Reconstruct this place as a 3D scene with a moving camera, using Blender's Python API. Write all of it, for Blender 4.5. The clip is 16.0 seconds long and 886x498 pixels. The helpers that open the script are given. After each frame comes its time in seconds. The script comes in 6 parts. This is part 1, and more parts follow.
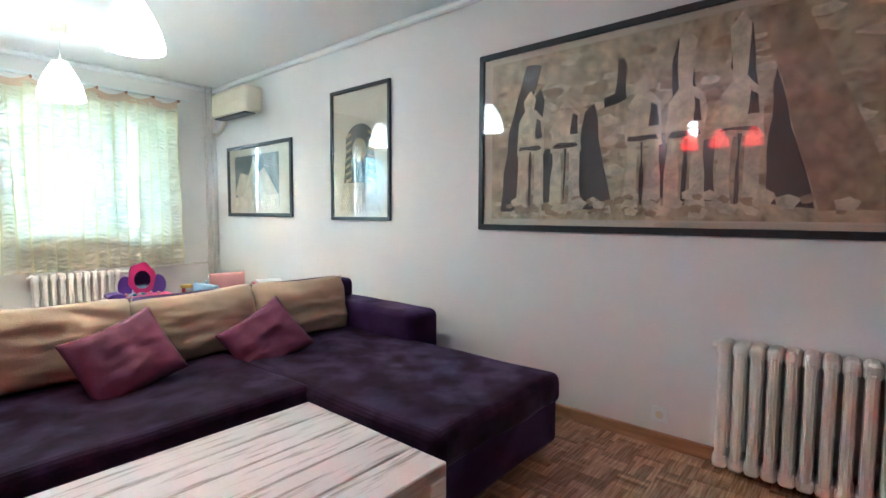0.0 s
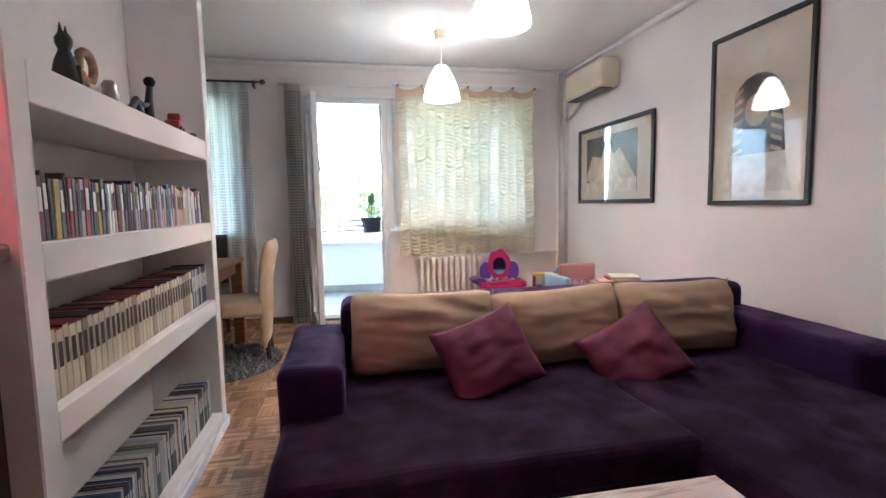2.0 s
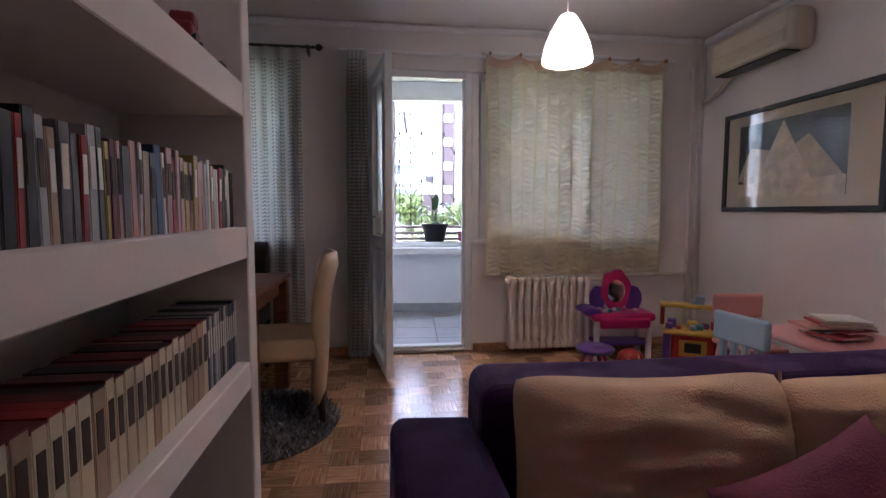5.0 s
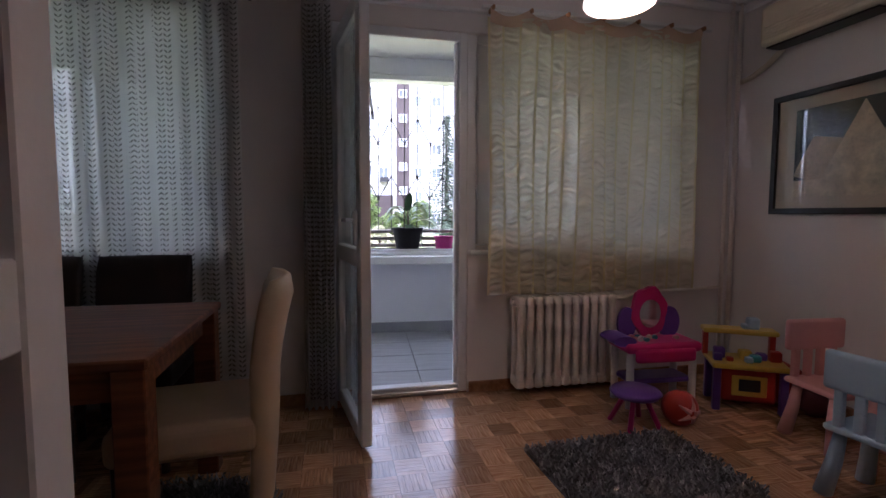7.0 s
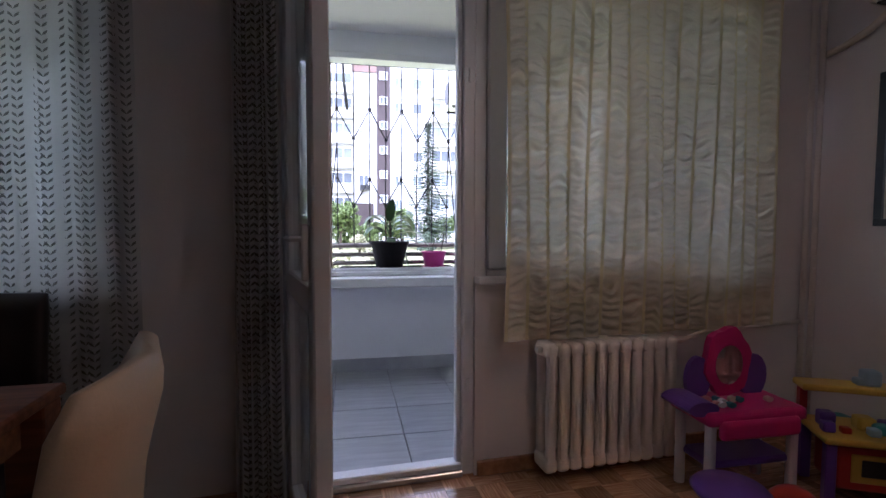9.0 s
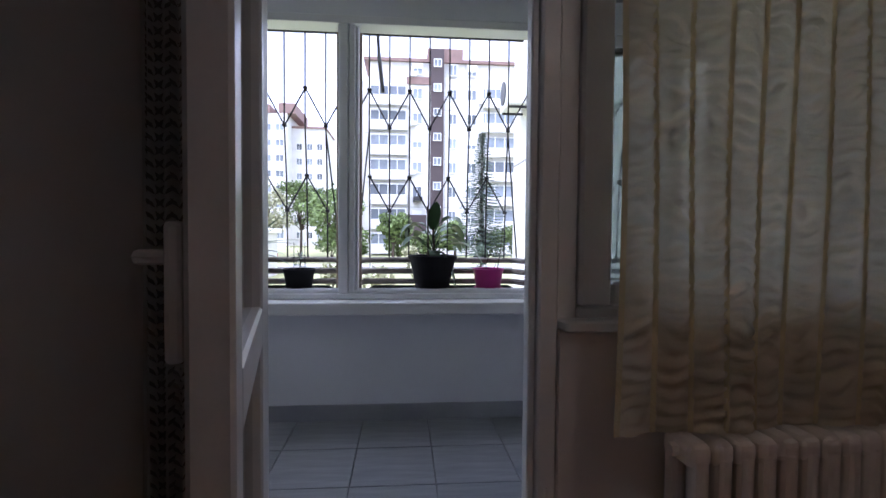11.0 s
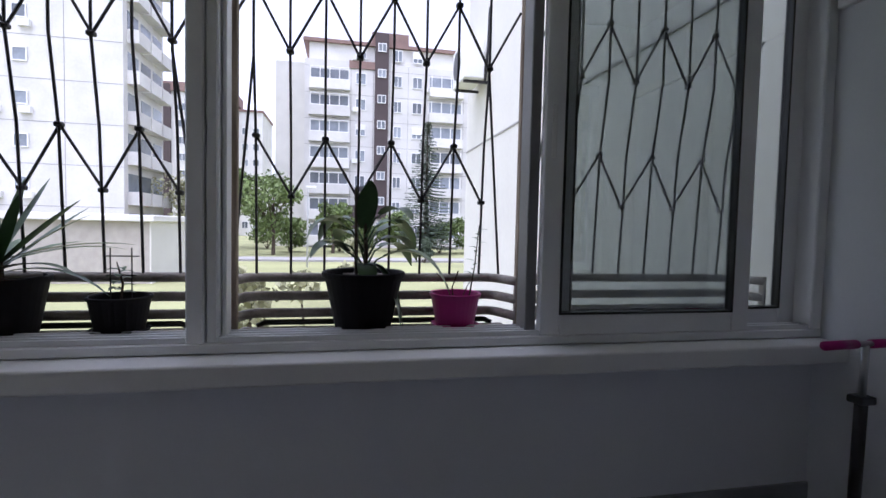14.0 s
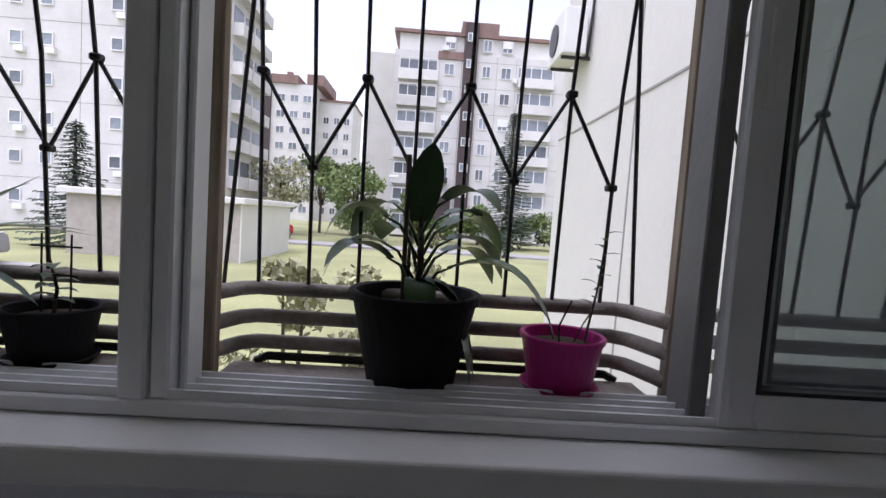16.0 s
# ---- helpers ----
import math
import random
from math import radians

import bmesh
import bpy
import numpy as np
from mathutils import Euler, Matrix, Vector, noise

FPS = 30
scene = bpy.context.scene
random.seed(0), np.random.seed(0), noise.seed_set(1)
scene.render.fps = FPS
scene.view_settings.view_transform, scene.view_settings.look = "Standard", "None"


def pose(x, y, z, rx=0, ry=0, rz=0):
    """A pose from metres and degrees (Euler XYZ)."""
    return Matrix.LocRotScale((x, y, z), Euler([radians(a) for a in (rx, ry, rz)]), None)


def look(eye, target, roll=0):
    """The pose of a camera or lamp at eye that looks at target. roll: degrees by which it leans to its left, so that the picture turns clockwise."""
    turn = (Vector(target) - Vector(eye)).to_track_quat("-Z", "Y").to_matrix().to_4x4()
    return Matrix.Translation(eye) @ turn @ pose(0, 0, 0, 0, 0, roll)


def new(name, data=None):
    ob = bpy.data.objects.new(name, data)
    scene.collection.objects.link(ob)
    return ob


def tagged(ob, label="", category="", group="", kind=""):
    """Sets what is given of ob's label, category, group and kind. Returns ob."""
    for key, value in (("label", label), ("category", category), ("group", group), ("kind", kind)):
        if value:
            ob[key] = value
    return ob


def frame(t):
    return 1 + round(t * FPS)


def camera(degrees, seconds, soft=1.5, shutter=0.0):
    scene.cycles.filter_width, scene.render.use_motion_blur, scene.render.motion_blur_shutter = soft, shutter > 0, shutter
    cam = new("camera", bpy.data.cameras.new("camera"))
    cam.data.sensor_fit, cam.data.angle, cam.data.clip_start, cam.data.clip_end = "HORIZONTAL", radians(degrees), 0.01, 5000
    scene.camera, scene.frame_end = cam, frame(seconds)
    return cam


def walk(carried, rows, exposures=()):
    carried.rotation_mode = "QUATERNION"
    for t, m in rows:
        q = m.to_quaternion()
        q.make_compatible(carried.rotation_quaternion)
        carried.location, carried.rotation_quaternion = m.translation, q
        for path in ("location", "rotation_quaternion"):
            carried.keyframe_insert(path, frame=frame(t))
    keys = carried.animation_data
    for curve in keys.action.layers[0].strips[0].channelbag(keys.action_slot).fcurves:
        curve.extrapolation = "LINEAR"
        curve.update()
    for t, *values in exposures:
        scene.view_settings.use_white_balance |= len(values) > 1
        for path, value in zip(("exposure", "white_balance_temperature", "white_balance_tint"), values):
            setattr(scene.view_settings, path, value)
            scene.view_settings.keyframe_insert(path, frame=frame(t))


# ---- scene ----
cam = camera(85.0, 16.0)
PATH = [
    (0, (0.222, 1.604, 1.173), (1.74, 2.899, 1.032), 0.3),
    (0.5, (0.257, 1.684, 1.181), (1.516, 3.23, 1.029), -0),
    (1, (0.248, 1.849, 1.165), (1.237, 3.58, 1.008), -0.3),
    (1.5, (0.316, 2.014, 1.161), (0.991, 3.889, 0.989), -0.8),
    (2, (0.363, 2.162, 1.164), (0.75, 4.115, 0.98), -1.1),
    (2.5, (0.316, 2.336, 1.165), (0.558, 4.312, 0.974), -1),
    (3, (0.22, 2.542, 1.158), (0.419, 4.523, 0.97), -0.8),
    (3.5, (0.176, 2.726, 1.15), (0.366, 4.709, 0.973), -0.7),
    (4, (0.158, 2.943, 1.162), (0.366, 4.925, 0.989), -0.1),
    (4.2, (0.167, 3.001, 1.155), (0.37, 4.984, 0.991), -0),
    (5.2, (0.06, 3.45, 1.135), (0.33, 5.43, 0.985), 0.2),
    (6.3, (0.062, 3.965, 1.11), (0.396, 5.932, 0.981), 0.6),
    (6.5, (0.013, 4.025, 1.136), (0.383, 5.985, 0.995), 0.2),
    (7, (-0.022, 4.264, 1.138), (0.42, 6.209, 0.993), 0.2),
    (7.5, (-0.024, 4.455, 1.137), (0.458, 6.391, 0.999), 0.2),
    (8, (0.051, 4.704, 1.157), (0.528, 6.641, 1.014), 0.2),
    (8.5, (0.111, 4.884, 1.167), (0.572, 6.825, 1.034), 0),
    (9, (0.099, 5.139, 1.156), (0.618, 7.067, 1.046), 0.2),
    (9.2, (0.12, 5.201, 1.151), (0.625, 7.134, 1.056), 0.3),
    (11.5, (0.341, 6.207, 1.138), (0.584, 8.191, 1.076), 0.6),
    (12, (0.408, 6.435, 1.171), (0.589, 8.425, 1.091), 0.7),
    (12.5, (0.460, 6.610, 1.184), (0.609, 8.603, 1.090), 0.1),
    (13, (0.461, 6.834, 1.177), (0.690, 8.819, 1.085), 0.3),
    (13.5, (0.493, 7.027, 1.183), (0.859, 8.991, 1.089), 0.6),
    (14, (0.504, 7.212, 1.179), (1.038, 9.137, 1.086), 1.3),
    (14.5, (0.557, 7.380, 1.195), (1.175, 9.280, 1.092), 2.1),
    (15, (0.597, 7.563, 1.189), (1.221, 9.460, 1.084), 2.9),
    (15.5, (0.631, 7.787, 1.184), (1.140, 9.717, 1.069), 3.5),
    (16, (0.646, 7.952, 1.181), (0.862, 9.935, 1.046), 3.9),
]
# exposure: bright while deep in the room, darker towards the balcony
EXPOSURES = [(0, 6.3, 4350, -8), (0.7, 6.05, 4350, -4), (1.5, 5.9, 4700, 5), (2.5, 5.5, 4900, 14), (3.5, 4.9, 5150, 20), (4.2, 4.5, 5150, 24), (6.3, 3.3, 5300, 28), (7, 3.12, 5300, 28), (9.2, 2.9, 5150, 28), (11.3, 1.85, 5200, 24), (12.5, 1.32, 5250, 24), (14, 1.32, 5500, 24), (15, 1.28, 5700, 24), (16, 1.05, 5800, 24)]
walk(cam, [(t, look(eye, target, roll)) for t, eye, target, roll in PATH], EXPOSURES)

# ---- world, sun, lamps ----
SKY, SUN = 0.15, 1.45
world = bpy.data.worlds.new("world")
scene.world = world
world.use_nodes = True
wn, wl = world.node_tree.nodes, world.node_tree.links
sky = wn.new("ShaderNodeTexSky")
sky.sky_type, sky.sun_disc = "NISHITA", False
sky.sun_elevation, sky.sun_rotation = radians(72), radians(-140)
sky.dust_density, sky.air_density, sky.ozone_density = 2.0, 1.0, 1.0
pale = wn.new("ShaderNodeHueSaturation")
pale.inputs["Saturation"].default_value = 0.18
wl.new(sky.outputs[0], pale.inputs["Color"])
wl.new(pale.outputs[0], wn["Background"].inputs["Color"])
wn["Background"].inputs["Strength"].default_value = SKY
sun = new("sun", bpy.data.lights.new("sun", "SUN"))
sun.data.energy, sun.data.angle, sun.data.color = SUN, radians(60), (1.0, 0.98, 0.95)
sun.matrix_world = pose(0, 0, 30, -18, 0, 140)


# ---- materials ----
def material(name, color, rough=0.6, metal=0.0, vary=0.12, scale=6.0, fine=60.0, bump=0.1, coat=0.0, random_vary=0.0, island=False, spec=0.5):
    """A surface with mottling at two scales, a fine bump, and if asked a shift from piece to piece."""
    m = bpy.data.materials.new(name)
    m.use_nodes = True
    n, l = m.node_tree.nodes, m.node_tree.links
    b = n["Principled BSDF"]
    b.inputs["Roughness"].default_value, b.inputs["Metallic"].default_value = rough, metal
    b.inputs["Coat Weight"].default_value = coat
    b.inputs["Specular IOR Level"].default_value = spec
    co = n.new("ShaderNodeTexCoord")
    big, small = n.new("ShaderNodeTexNoise"), n.new("ShaderNodeTexNoise")
    big.inputs["Scale"].default_value, small.inputs["Scale"].default_value = scale, fine
    big.inputs["Detail"].default_value, small.inputs["Detail"].default_value = 4, 3
    for t in (big, small):
        l.new(co.outputs["Object"], t.inputs["Vector"])
    mix = n.new("ShaderNodeMath")
    mix.operation = "MULTIPLY_ADD"
    mix.inputs[1].default_value, mix.inputs[2].default_value = 0.4, 0.0
    l.new(small.outputs["Fac"], mix.inputs[0])
    add = n.new("ShaderNodeMath")
    add.operation = "ADD"
    l.new(big.outputs["Fac"], add.inputs[0])
    l.new(mix.outputs[0], add.inputs[1])
    span = n.new("ShaderNodeMapRange")
    span.inputs["From Min"].default_value, span.inputs["From Max"].default_value = 0.4, 1.0
    span.inputs["To Min"].default_value, span.inputs["To Max"].default_value = 1 - vary, 1 + vary
    l.new(add.outputs[0], span.inputs["Value"])
    last = span.outputs[0]
    if random_vary:
        src = n.new("ShaderNodeNewGeometry").outputs["Random Per Island"] if island else n.new("ShaderNodeObjectInfo").outputs["Random"]
        r = n.new("ShaderNodeMapRange")
        r.inputs["To Min"].default_value, r.inputs["To Max"].default_value = 1 - random_vary, 1 + random_vary
        l.new(src, r.inputs["Value"])
        mul = n.new("ShaderNodeMath")
        mul.operation = "MULTIPLY"
        l.new(last, mul.inputs[0])
        l.new(r.outputs[0], mul.inputs[1])
        last = mul.outputs[0]
    hsv = n.new("ShaderNodeHueSaturation")
    hsv.inputs["Color"].default_value = (*color, 1)
    l.new(last, hsv.inputs["Value"])
    l.new(hsv.outputs[0], b.inputs["Base Color"])
    if bump:
        bp = n.new("ShaderNodeBump")
        bp.inputs["Strength"].default_value, bp.inputs["Distance"].default_value = bump, 0.01
        l.new(small.outputs["Fac"], bp.inputs["Height"])
        l.new(bp.outputs[0], b.inputs["Normal"])
    return m


def wood(name, color, dark, stretch=(2, 30, 30), rough=0.4, random_vary=0.0, island=False, low=0.35, high=0.7):
    """Wood with grain drawn out along one axis of the piece."""
    m = material(name, color, rough, vary=0.06, scale=3, fine=90, bump=0.05, random_vary=random_vary, island=island)
    n, l = m.node_tree.nodes, m.node_tree.links
    hsv = next(x for x in n if x.type == "HUE_SAT")
    co = next(x for x in n if x.type == "TEX_COORD")
    mp = n.new("ShaderNodeMapping")
    mp.inputs["Scale"].default_value = stretch
    gr = n.new("ShaderNodeTexNoise")
    gr.inputs["Scale"].default_value, gr.inputs["Detail"].default_value = 1.0, 6
    l.new(co.outputs["Object"], mp.inputs["Vector"])
    l.new(mp.outputs[0], gr.inputs["Vector"])
    ramp = n.new("ShaderNodeValToRGB")
    ramp.color_ramp.elements[0].position, ramp.color_ramp.elements[0].color = low, (*dark, 1)
    ramp.color_ramp.elements[1].position, ramp.color_ramp.elements[1].color = high, (*color, 1)
    l.new(gr.outputs["Fac"], ramp.inputs["Fac"])
    l.new(ramp.outputs[0], hsv.inputs["Color"])
    return m


def glass(name, tint=(0.93, 0.97, 0.96), mirror=0.04, power=4.0):
    """Thin clear glass: mostly see-through, with a mirror-like share that grows at a slant."""
    m = bpy.data.materials.new(name)
    m.use_nodes = True
    n, l = m.node_tree.nodes, m.node_tree.links
    n.remove(n["Principled BSDF"])
    tr, gl, mx, lw = n.new("ShaderNodeBsdfTransparent"), n.new("ShaderNodeBsdfGlossy"), n.new("ShaderNodeMixShader"), n.new("ShaderNodeLayerWeight")
    tr.inputs["Color"].default_value = (*tint, 1)
    gl.inputs["Roughness"].default_value = 0.0
    lw.inputs["Blend"].default_value = 0.5
    pw, ad = n.new("ShaderNodeMath"), n.new("ShaderNodeMath")
    pw.operation, pw.inputs[1].default_value = "POWER", power
    ad.operation, ad.use_clamp = "MULTIPLY_ADD", True
    ad.inputs[1].default_value, ad.inputs[2].default_value = 0.9, mirror
    l.new(lw.outputs["Facing"], pw.inputs[0])
    l.new(pw.outputs[0], ad.inputs[0])
    l.new(ad.outputs[0], mx.inputs[0])
    l.new(tr.outputs[0], mx.inputs[1])
    l.new(gl.outputs[0], mx.inputs[2])
    l.new(mx.outputs[0], n["Material Output"].inputs["Surface"])
    return m


def sheer(name, color, weave=0.5, see=0.25, scale=140.0):
    """Thin cloth that lets light through and a little of the view."""
    m = material(name, color, 0.9, vary=0.06, scale=5, fine=scale, bump=0.3)
    n, l = m.node_tree.nodes, m.node_tree.links
    b, out = n["Principled BSDF"], n["Material Output"]
    hsv = next(x for x in n if x.type == "HUE_SAT")
    tl, tr, m1, m2 = n.new("ShaderNodeBsdfTranslucent"), n.new("ShaderNodeBsdfTransparent"), n.new("ShaderNodeMixShader"), n.new("ShaderNodeMixShader")
    l.new(hsv.outputs[0], tl.inputs["Color"])
    m1.inputs[0].default_value, m2.inputs[0].default_value = weave, see
    l.new(b.outputs[0], m1.inputs[1])
    l.new(tl.outputs[0], m1.inputs[2])
    l.new(m1.outputs[0], m2.inputs[1])
    l.new(tr.outputs[0], m2.inputs[2])
    l.new(m2.outputs[0], out.inputs["Surface"])
    return m


def glow(name, color, strength):
    m = material(name, color, 0.5, vary=0.02, bump=0)
    b = m.node_tree.nodes["Principled BSDF"]
    b.inputs["Emission Color"].default_value, b.inputs["Emission Strength"].default_value = (*color, 1), strength
    return m


WALL = material("wall_paint", (0.80, 0.76, 0.73), 0.85, vary=0.03, scale=1.5, fine=120, bump=0.06)
CEILING = material("ceiling_paint", (0.84, 0.83, 0.82), 0.9, vary=0.02, scale=1.2, fine=120, bump=0.04)
PLASTER = material("shelf_plaster", (0.84, 0.81, 0.79), 0.7, vary=0.03, scale=2, fine=80, bump=0.05)
SALMON = material("salmon_paint", (0.80, 0.63, 0.55), 0.8, vary=0.04, scale=2, fine=90, bump=0.05)
WHITE = material("white_lacquer", (0.80, 0.80, 0.79), 0.35, vary=0.04, scale=8, fine=150, bump=0.03)
UPVC = material("white_profile", (0.78, 0.79, 0.80), 0.3, vary=0.05, scale=5, fine=120, bump=0.02)
PARAPET = material("balcony_paint", (0.78, 0.80, 0.83), 0.8, vary=0.04, scale=2, fine=100, bump=0.06)
IRON = material("radiator_enamel", (0.80, 0.74, 0.66), 0.4, vary=0.06, scale=10, fine=120, bump=0.04)
DARKWOOD = wood("dark_wood", (0.09, 0.045, 0.025), (0.03, 0.014, 0.008), rough=0.35)
TABLEWOOD = wood("oak_table", (0.30, 0.105, 0.042), (0.15, 0.05, 0.02), (3, 40, 40), 0.55)
PARQUET = wood("parquet", (0.62, 0.39, 0.23), (0.34, 0.17, 0.08), (8, 110, 40), 0.15, 0.40, True)
BLOCK = wood("parquet_block", (0.62, 0.39, 0.23), (0.34, 0.17, 0.08), (8, 110, 40), 0.15, 0.40, False)
SKIRT = wood("skirting", (0.46, 0.24, 0.11), (0.30, 0.14, 0.06), (30, 4, 30), 0.35)
WASHED = wood("whitewashed_planks", (0.76, 0.74, 0.71), (0.36, 0.34, 0.31), (5, 55, 30), 0.55, 0.06, False, 0.3, 0.47)
VELVET = material("purple_velvet", (0.026, 0.0085, 0.048), 0.8, spec=0.12, vary=0.3, scale=9, fine=220, bump=0.25)
SEATV = material("aubergine_velvet", (0.018, 0.006, 0.020), 0.8, spec=0.12, vary=0.8, scale=11, fine=220, bump=0.25)
for _v in (VELVET, SEATV):
    _b = _v.node_tree.nodes["Principled BSDF"]
    _b.inputs["Sheen Weight"].default_value, _b.inputs["Sheen Roughness"].default_value = 0.22, 0.4
    _b.inputs["Sheen Tint"].default_value = (0.5, 0.4, 0.75, 1)
    # brushed nap: the sheen comes and goes in patches
    _n, _l = _v.node_tree.nodes, _v.node_tree.links
    _patch, _span = _n.new("ShaderNodeTexNoise"), _n.new("ShaderNodeMapRange")
    _patch.inputs["Scale"].default_value, _patch.inputs["Detail"].default_value = 5.0, 5
    _span.inputs["From Min"].default_value, _span.inputs["From Max"].default_value = 0.42, 0.62
    _span.inputs["To Min"].default_value, _span.inputs["To Max"].default_value = 0.08, 0.50
    _l.new(next(q for q in _n if q.type == "TEX_COORD").outputs["Object"], _patch.inputs["Vector"])
    _l.new(_patch.outputs["Fac"], _span.inputs["Value"])
    _l.new(_span.outputs[0], _b.inputs["Sheen Weight"])
BEIGE = material("beige_corduroy", (0.46, 0.35, 0.24), 0.85, vary=0.1, scale=8, fine=180, bump=0.35)
PLUM = material("plum_velour", (0.16, 0.035, 0.085), 0.75, vary=0.25, scale=10, fine=200, bump=0.3)
CREAM = material("cream_leatherette", (0.66, 0.49, 0.31), 0.4, vary=0.06, scale=5, fine=160, bump=0.06)
BLACK = material("black_metal", (0.015, 0.014, 0.014), 0.4, vary=0.2, scale=20, fine=200, bump=0.08)
BLACKP = material("black_plastic", (0.018, 0.017, 0.018), 0.35, vary=0.15, scale=12, fine=200, bump=0.03)
CHROME = material("brushed_metal", (0.55, 0.55, 0.56), 0.3, 1.0, vary=0.1, bump=0.02)
ACW = material("yellowed_plastic", (0.72, 0.64, 0.50), 0.45, vary=0.05, bump=0.02)
GLASS = glass("window_glass", (0.93, 0.96, 0.95), 0.09, 2.4)
PICGLASS = glass("picture_glass", (1, 1, 1), 0.05)
TINTED = glass("tinted_glass", (0.74, 0.765, 0.755), 0.11, 2.8)
SHADE = glow("opal_shade", (1.0, 0.84, 0.64), 0.30)
RED_SHADE = glow("red_shade", (1.0, 0.08, 0.05), 0.12)
TILE = wood("grey_tile", (0.40, 0.41, 0.43), (0.30, 0.31, 0.33), (3, 24, 3), 0.3, 0.06)
GROUT = material("grout", (0.27, 0.27, 0.28), 0.9, vary=0.1)
RUGM = material("grey_shag", (0.16, 0.155, 0.16), 0.95, vary=0.3, scale=30, fine=200, bump=0.5)
CURTAIN = sheer("grey_leaf_curtain", (0.70, 0.68, 0.65), 0.72, 0.12)
SHEER = sheer("cream_voile", (0.74, 0.67, 0.52), 0.52, 0.10)
POT = material("black_pot", (0.008, 0.007, 0.008), 0.7, spec=0.2, vary=0.2, scale=15, fine=120, bump=0.06)
PINKPOT = material("magenta_pot", (0.42, 0.008, 0.19), 0.4, vary=0.08, scale=10, fine=120, bump=0.04)
SOIL = material("soil", (0.05, 0.032, 0.02), 0.95, vary=0.4, scale=40, fine=200, bump=0.6)
LEAF = material("plant_leaf", (0.045, 0.10, 0.03), 0.4, vary=0.3, scale=8, fine=80, bump=0.08, random_vary=0.35, island=True)
RAIL = material("rusty_rail", (0.30, 0.27, 0.24), 0.7, vary=0.45, scale=9, fine=70, bump=0.3)
BARS = material("grille_bar", (0.028, 0.026, 0.026), 0.6, vary=0.3, scale=20, fine=150, bump=0.2)
CONCRETE = material("panel_concrete", (0.63, 0.615, 0.595), 0.85, vary=0.12, scale=0.5, fine=6, bump=0.2, random_vary=0.10)
WING = material("wing_render", (0.61, 0.595, 0.555), 0.85, vary=0.07, scale=0.6, fine=14, bump=0.15)
BROWNP = material("brown_cladding", (0.06, 0.042, 0.042), 0.7, vary=0.15, scale=0.8, fine=8, bump=0.1)
ROOFM = material("roof_sheet", (0.22, 0.14, 0.12), 0.7, vary=0.2, scale=1, fine=10, bump=0.1)
PANE = material("far_pane", (0.19, 0.21, 0.24), 0.12, vary=0.3, scale=0.6, fine=4, bump=0.0, random_vary=0.5)
GRASS = material("lawn", (0.27, 0.275, 0.13), 0.95, vary=0.3, scale=0.25, fine=9, bump=0.4)
PATHM = material("path_asphalt", (0.30, 0.29, 0.28), 0.9, vary=0.15, scale=0.8, fine=30, bump=0.2)
BRICK = material("hut_brick", (0.37, 0.34, 0.305), 0.85, vary=0.15, scale=3, fine=40, bump=0.2, random_vary=0.2)
FOLIAGE = material("foliage", (0.12, 0.165, 0.05), 0.7, vary=0.35, scale=2, fine=12, bump=0.1, random_vary=0.4, island=True)
BLOSSOM = material("pale_foliage", (0.34, 0.34, 0.20), 0.75, vary=0.35, scale=2, fine=12, bump=0.1, random_vary=0.4, island=True)
NEEDLE = material("spruce_needles", (0.075, 0.10, 0.068), 0.8, vary=0.3, scale=2, fine=14, bump=0.1, random_vary=0.4, island=True)
BARK = material("bark", (0.08, 0.06, 0.045), 0.9, vary=0.3, scale=10, fine=60, bump=0.5)


# ---- mesh helpers ----
def finish(bm, name, mat, smooth=False):
    me = bpy.data.meshes.new(name)
    bmesh.ops.recalc_face_normals(bm, faces=bm.faces)
    bm.to_mesh(me)
    bm.free()
    me.materials.append(mat)
    if smooth:
        for p in me.polygons:
            p.use_smooth = True
    return me


def part(name, bm, mat, parent, label="", smooth=False):
    ob = new(name, finish(bm, name, mat, smooth))
    ob.parent = parent
    if label:
        tagged(ob, label)
    return ob


def share(name, me, parent, m=None):
    ob = new(name, me)
    ob.parent = parent
    if m is not None:
        ob.matrix_basis = m
    return ob


def thing(name, label, category, m=None, group=""):
    ob = new(name)
    ob.empty_display_size = 0.1
    if m is not None:
        ob.matrix_basis = m
    return tagged(ob, label, category, group)


def structure(name, bm, mat, label, category, smooth=False, kind="structure"):
    return tagged(new(name, finish(bm, name, mat, smooth)), label, category, kind=kind)


def box(bm, x0, x1, y0, y1, z0, z1, bevel=0.0, seg=1, m=None):
    r = bmesh.ops.create_cube(bm, size=1.0)
    vs = r["verts"]
    bmesh.ops.scale(bm, vec=(abs(x1 - x0), abs(y1 - y0), abs(z1 - z0)), verts=vs)
    bmesh.ops.translate(bm, vec=((x0 + x1) / 2, (y0 + y1) / 2, (z0 + z1) / 2), verts=vs)
    if bevel:
        es = list({e for v in vs for e in v.link_edges})
        r2 = bmesh.ops.bevel(bm, geom=es, offset=bevel, segments=seg, affect="EDGES", profile=0.5)
        vs = list({v for f in r2["faces"] for v in f.verts} | {v for v in vs if v.is_valid})
    if m is not None:
        bmesh.ops.transform(bm, matrix=m, verts=vs)
    return bm


def boxed(*a, **k):
    return box(bmesh.new(), *a, **k)


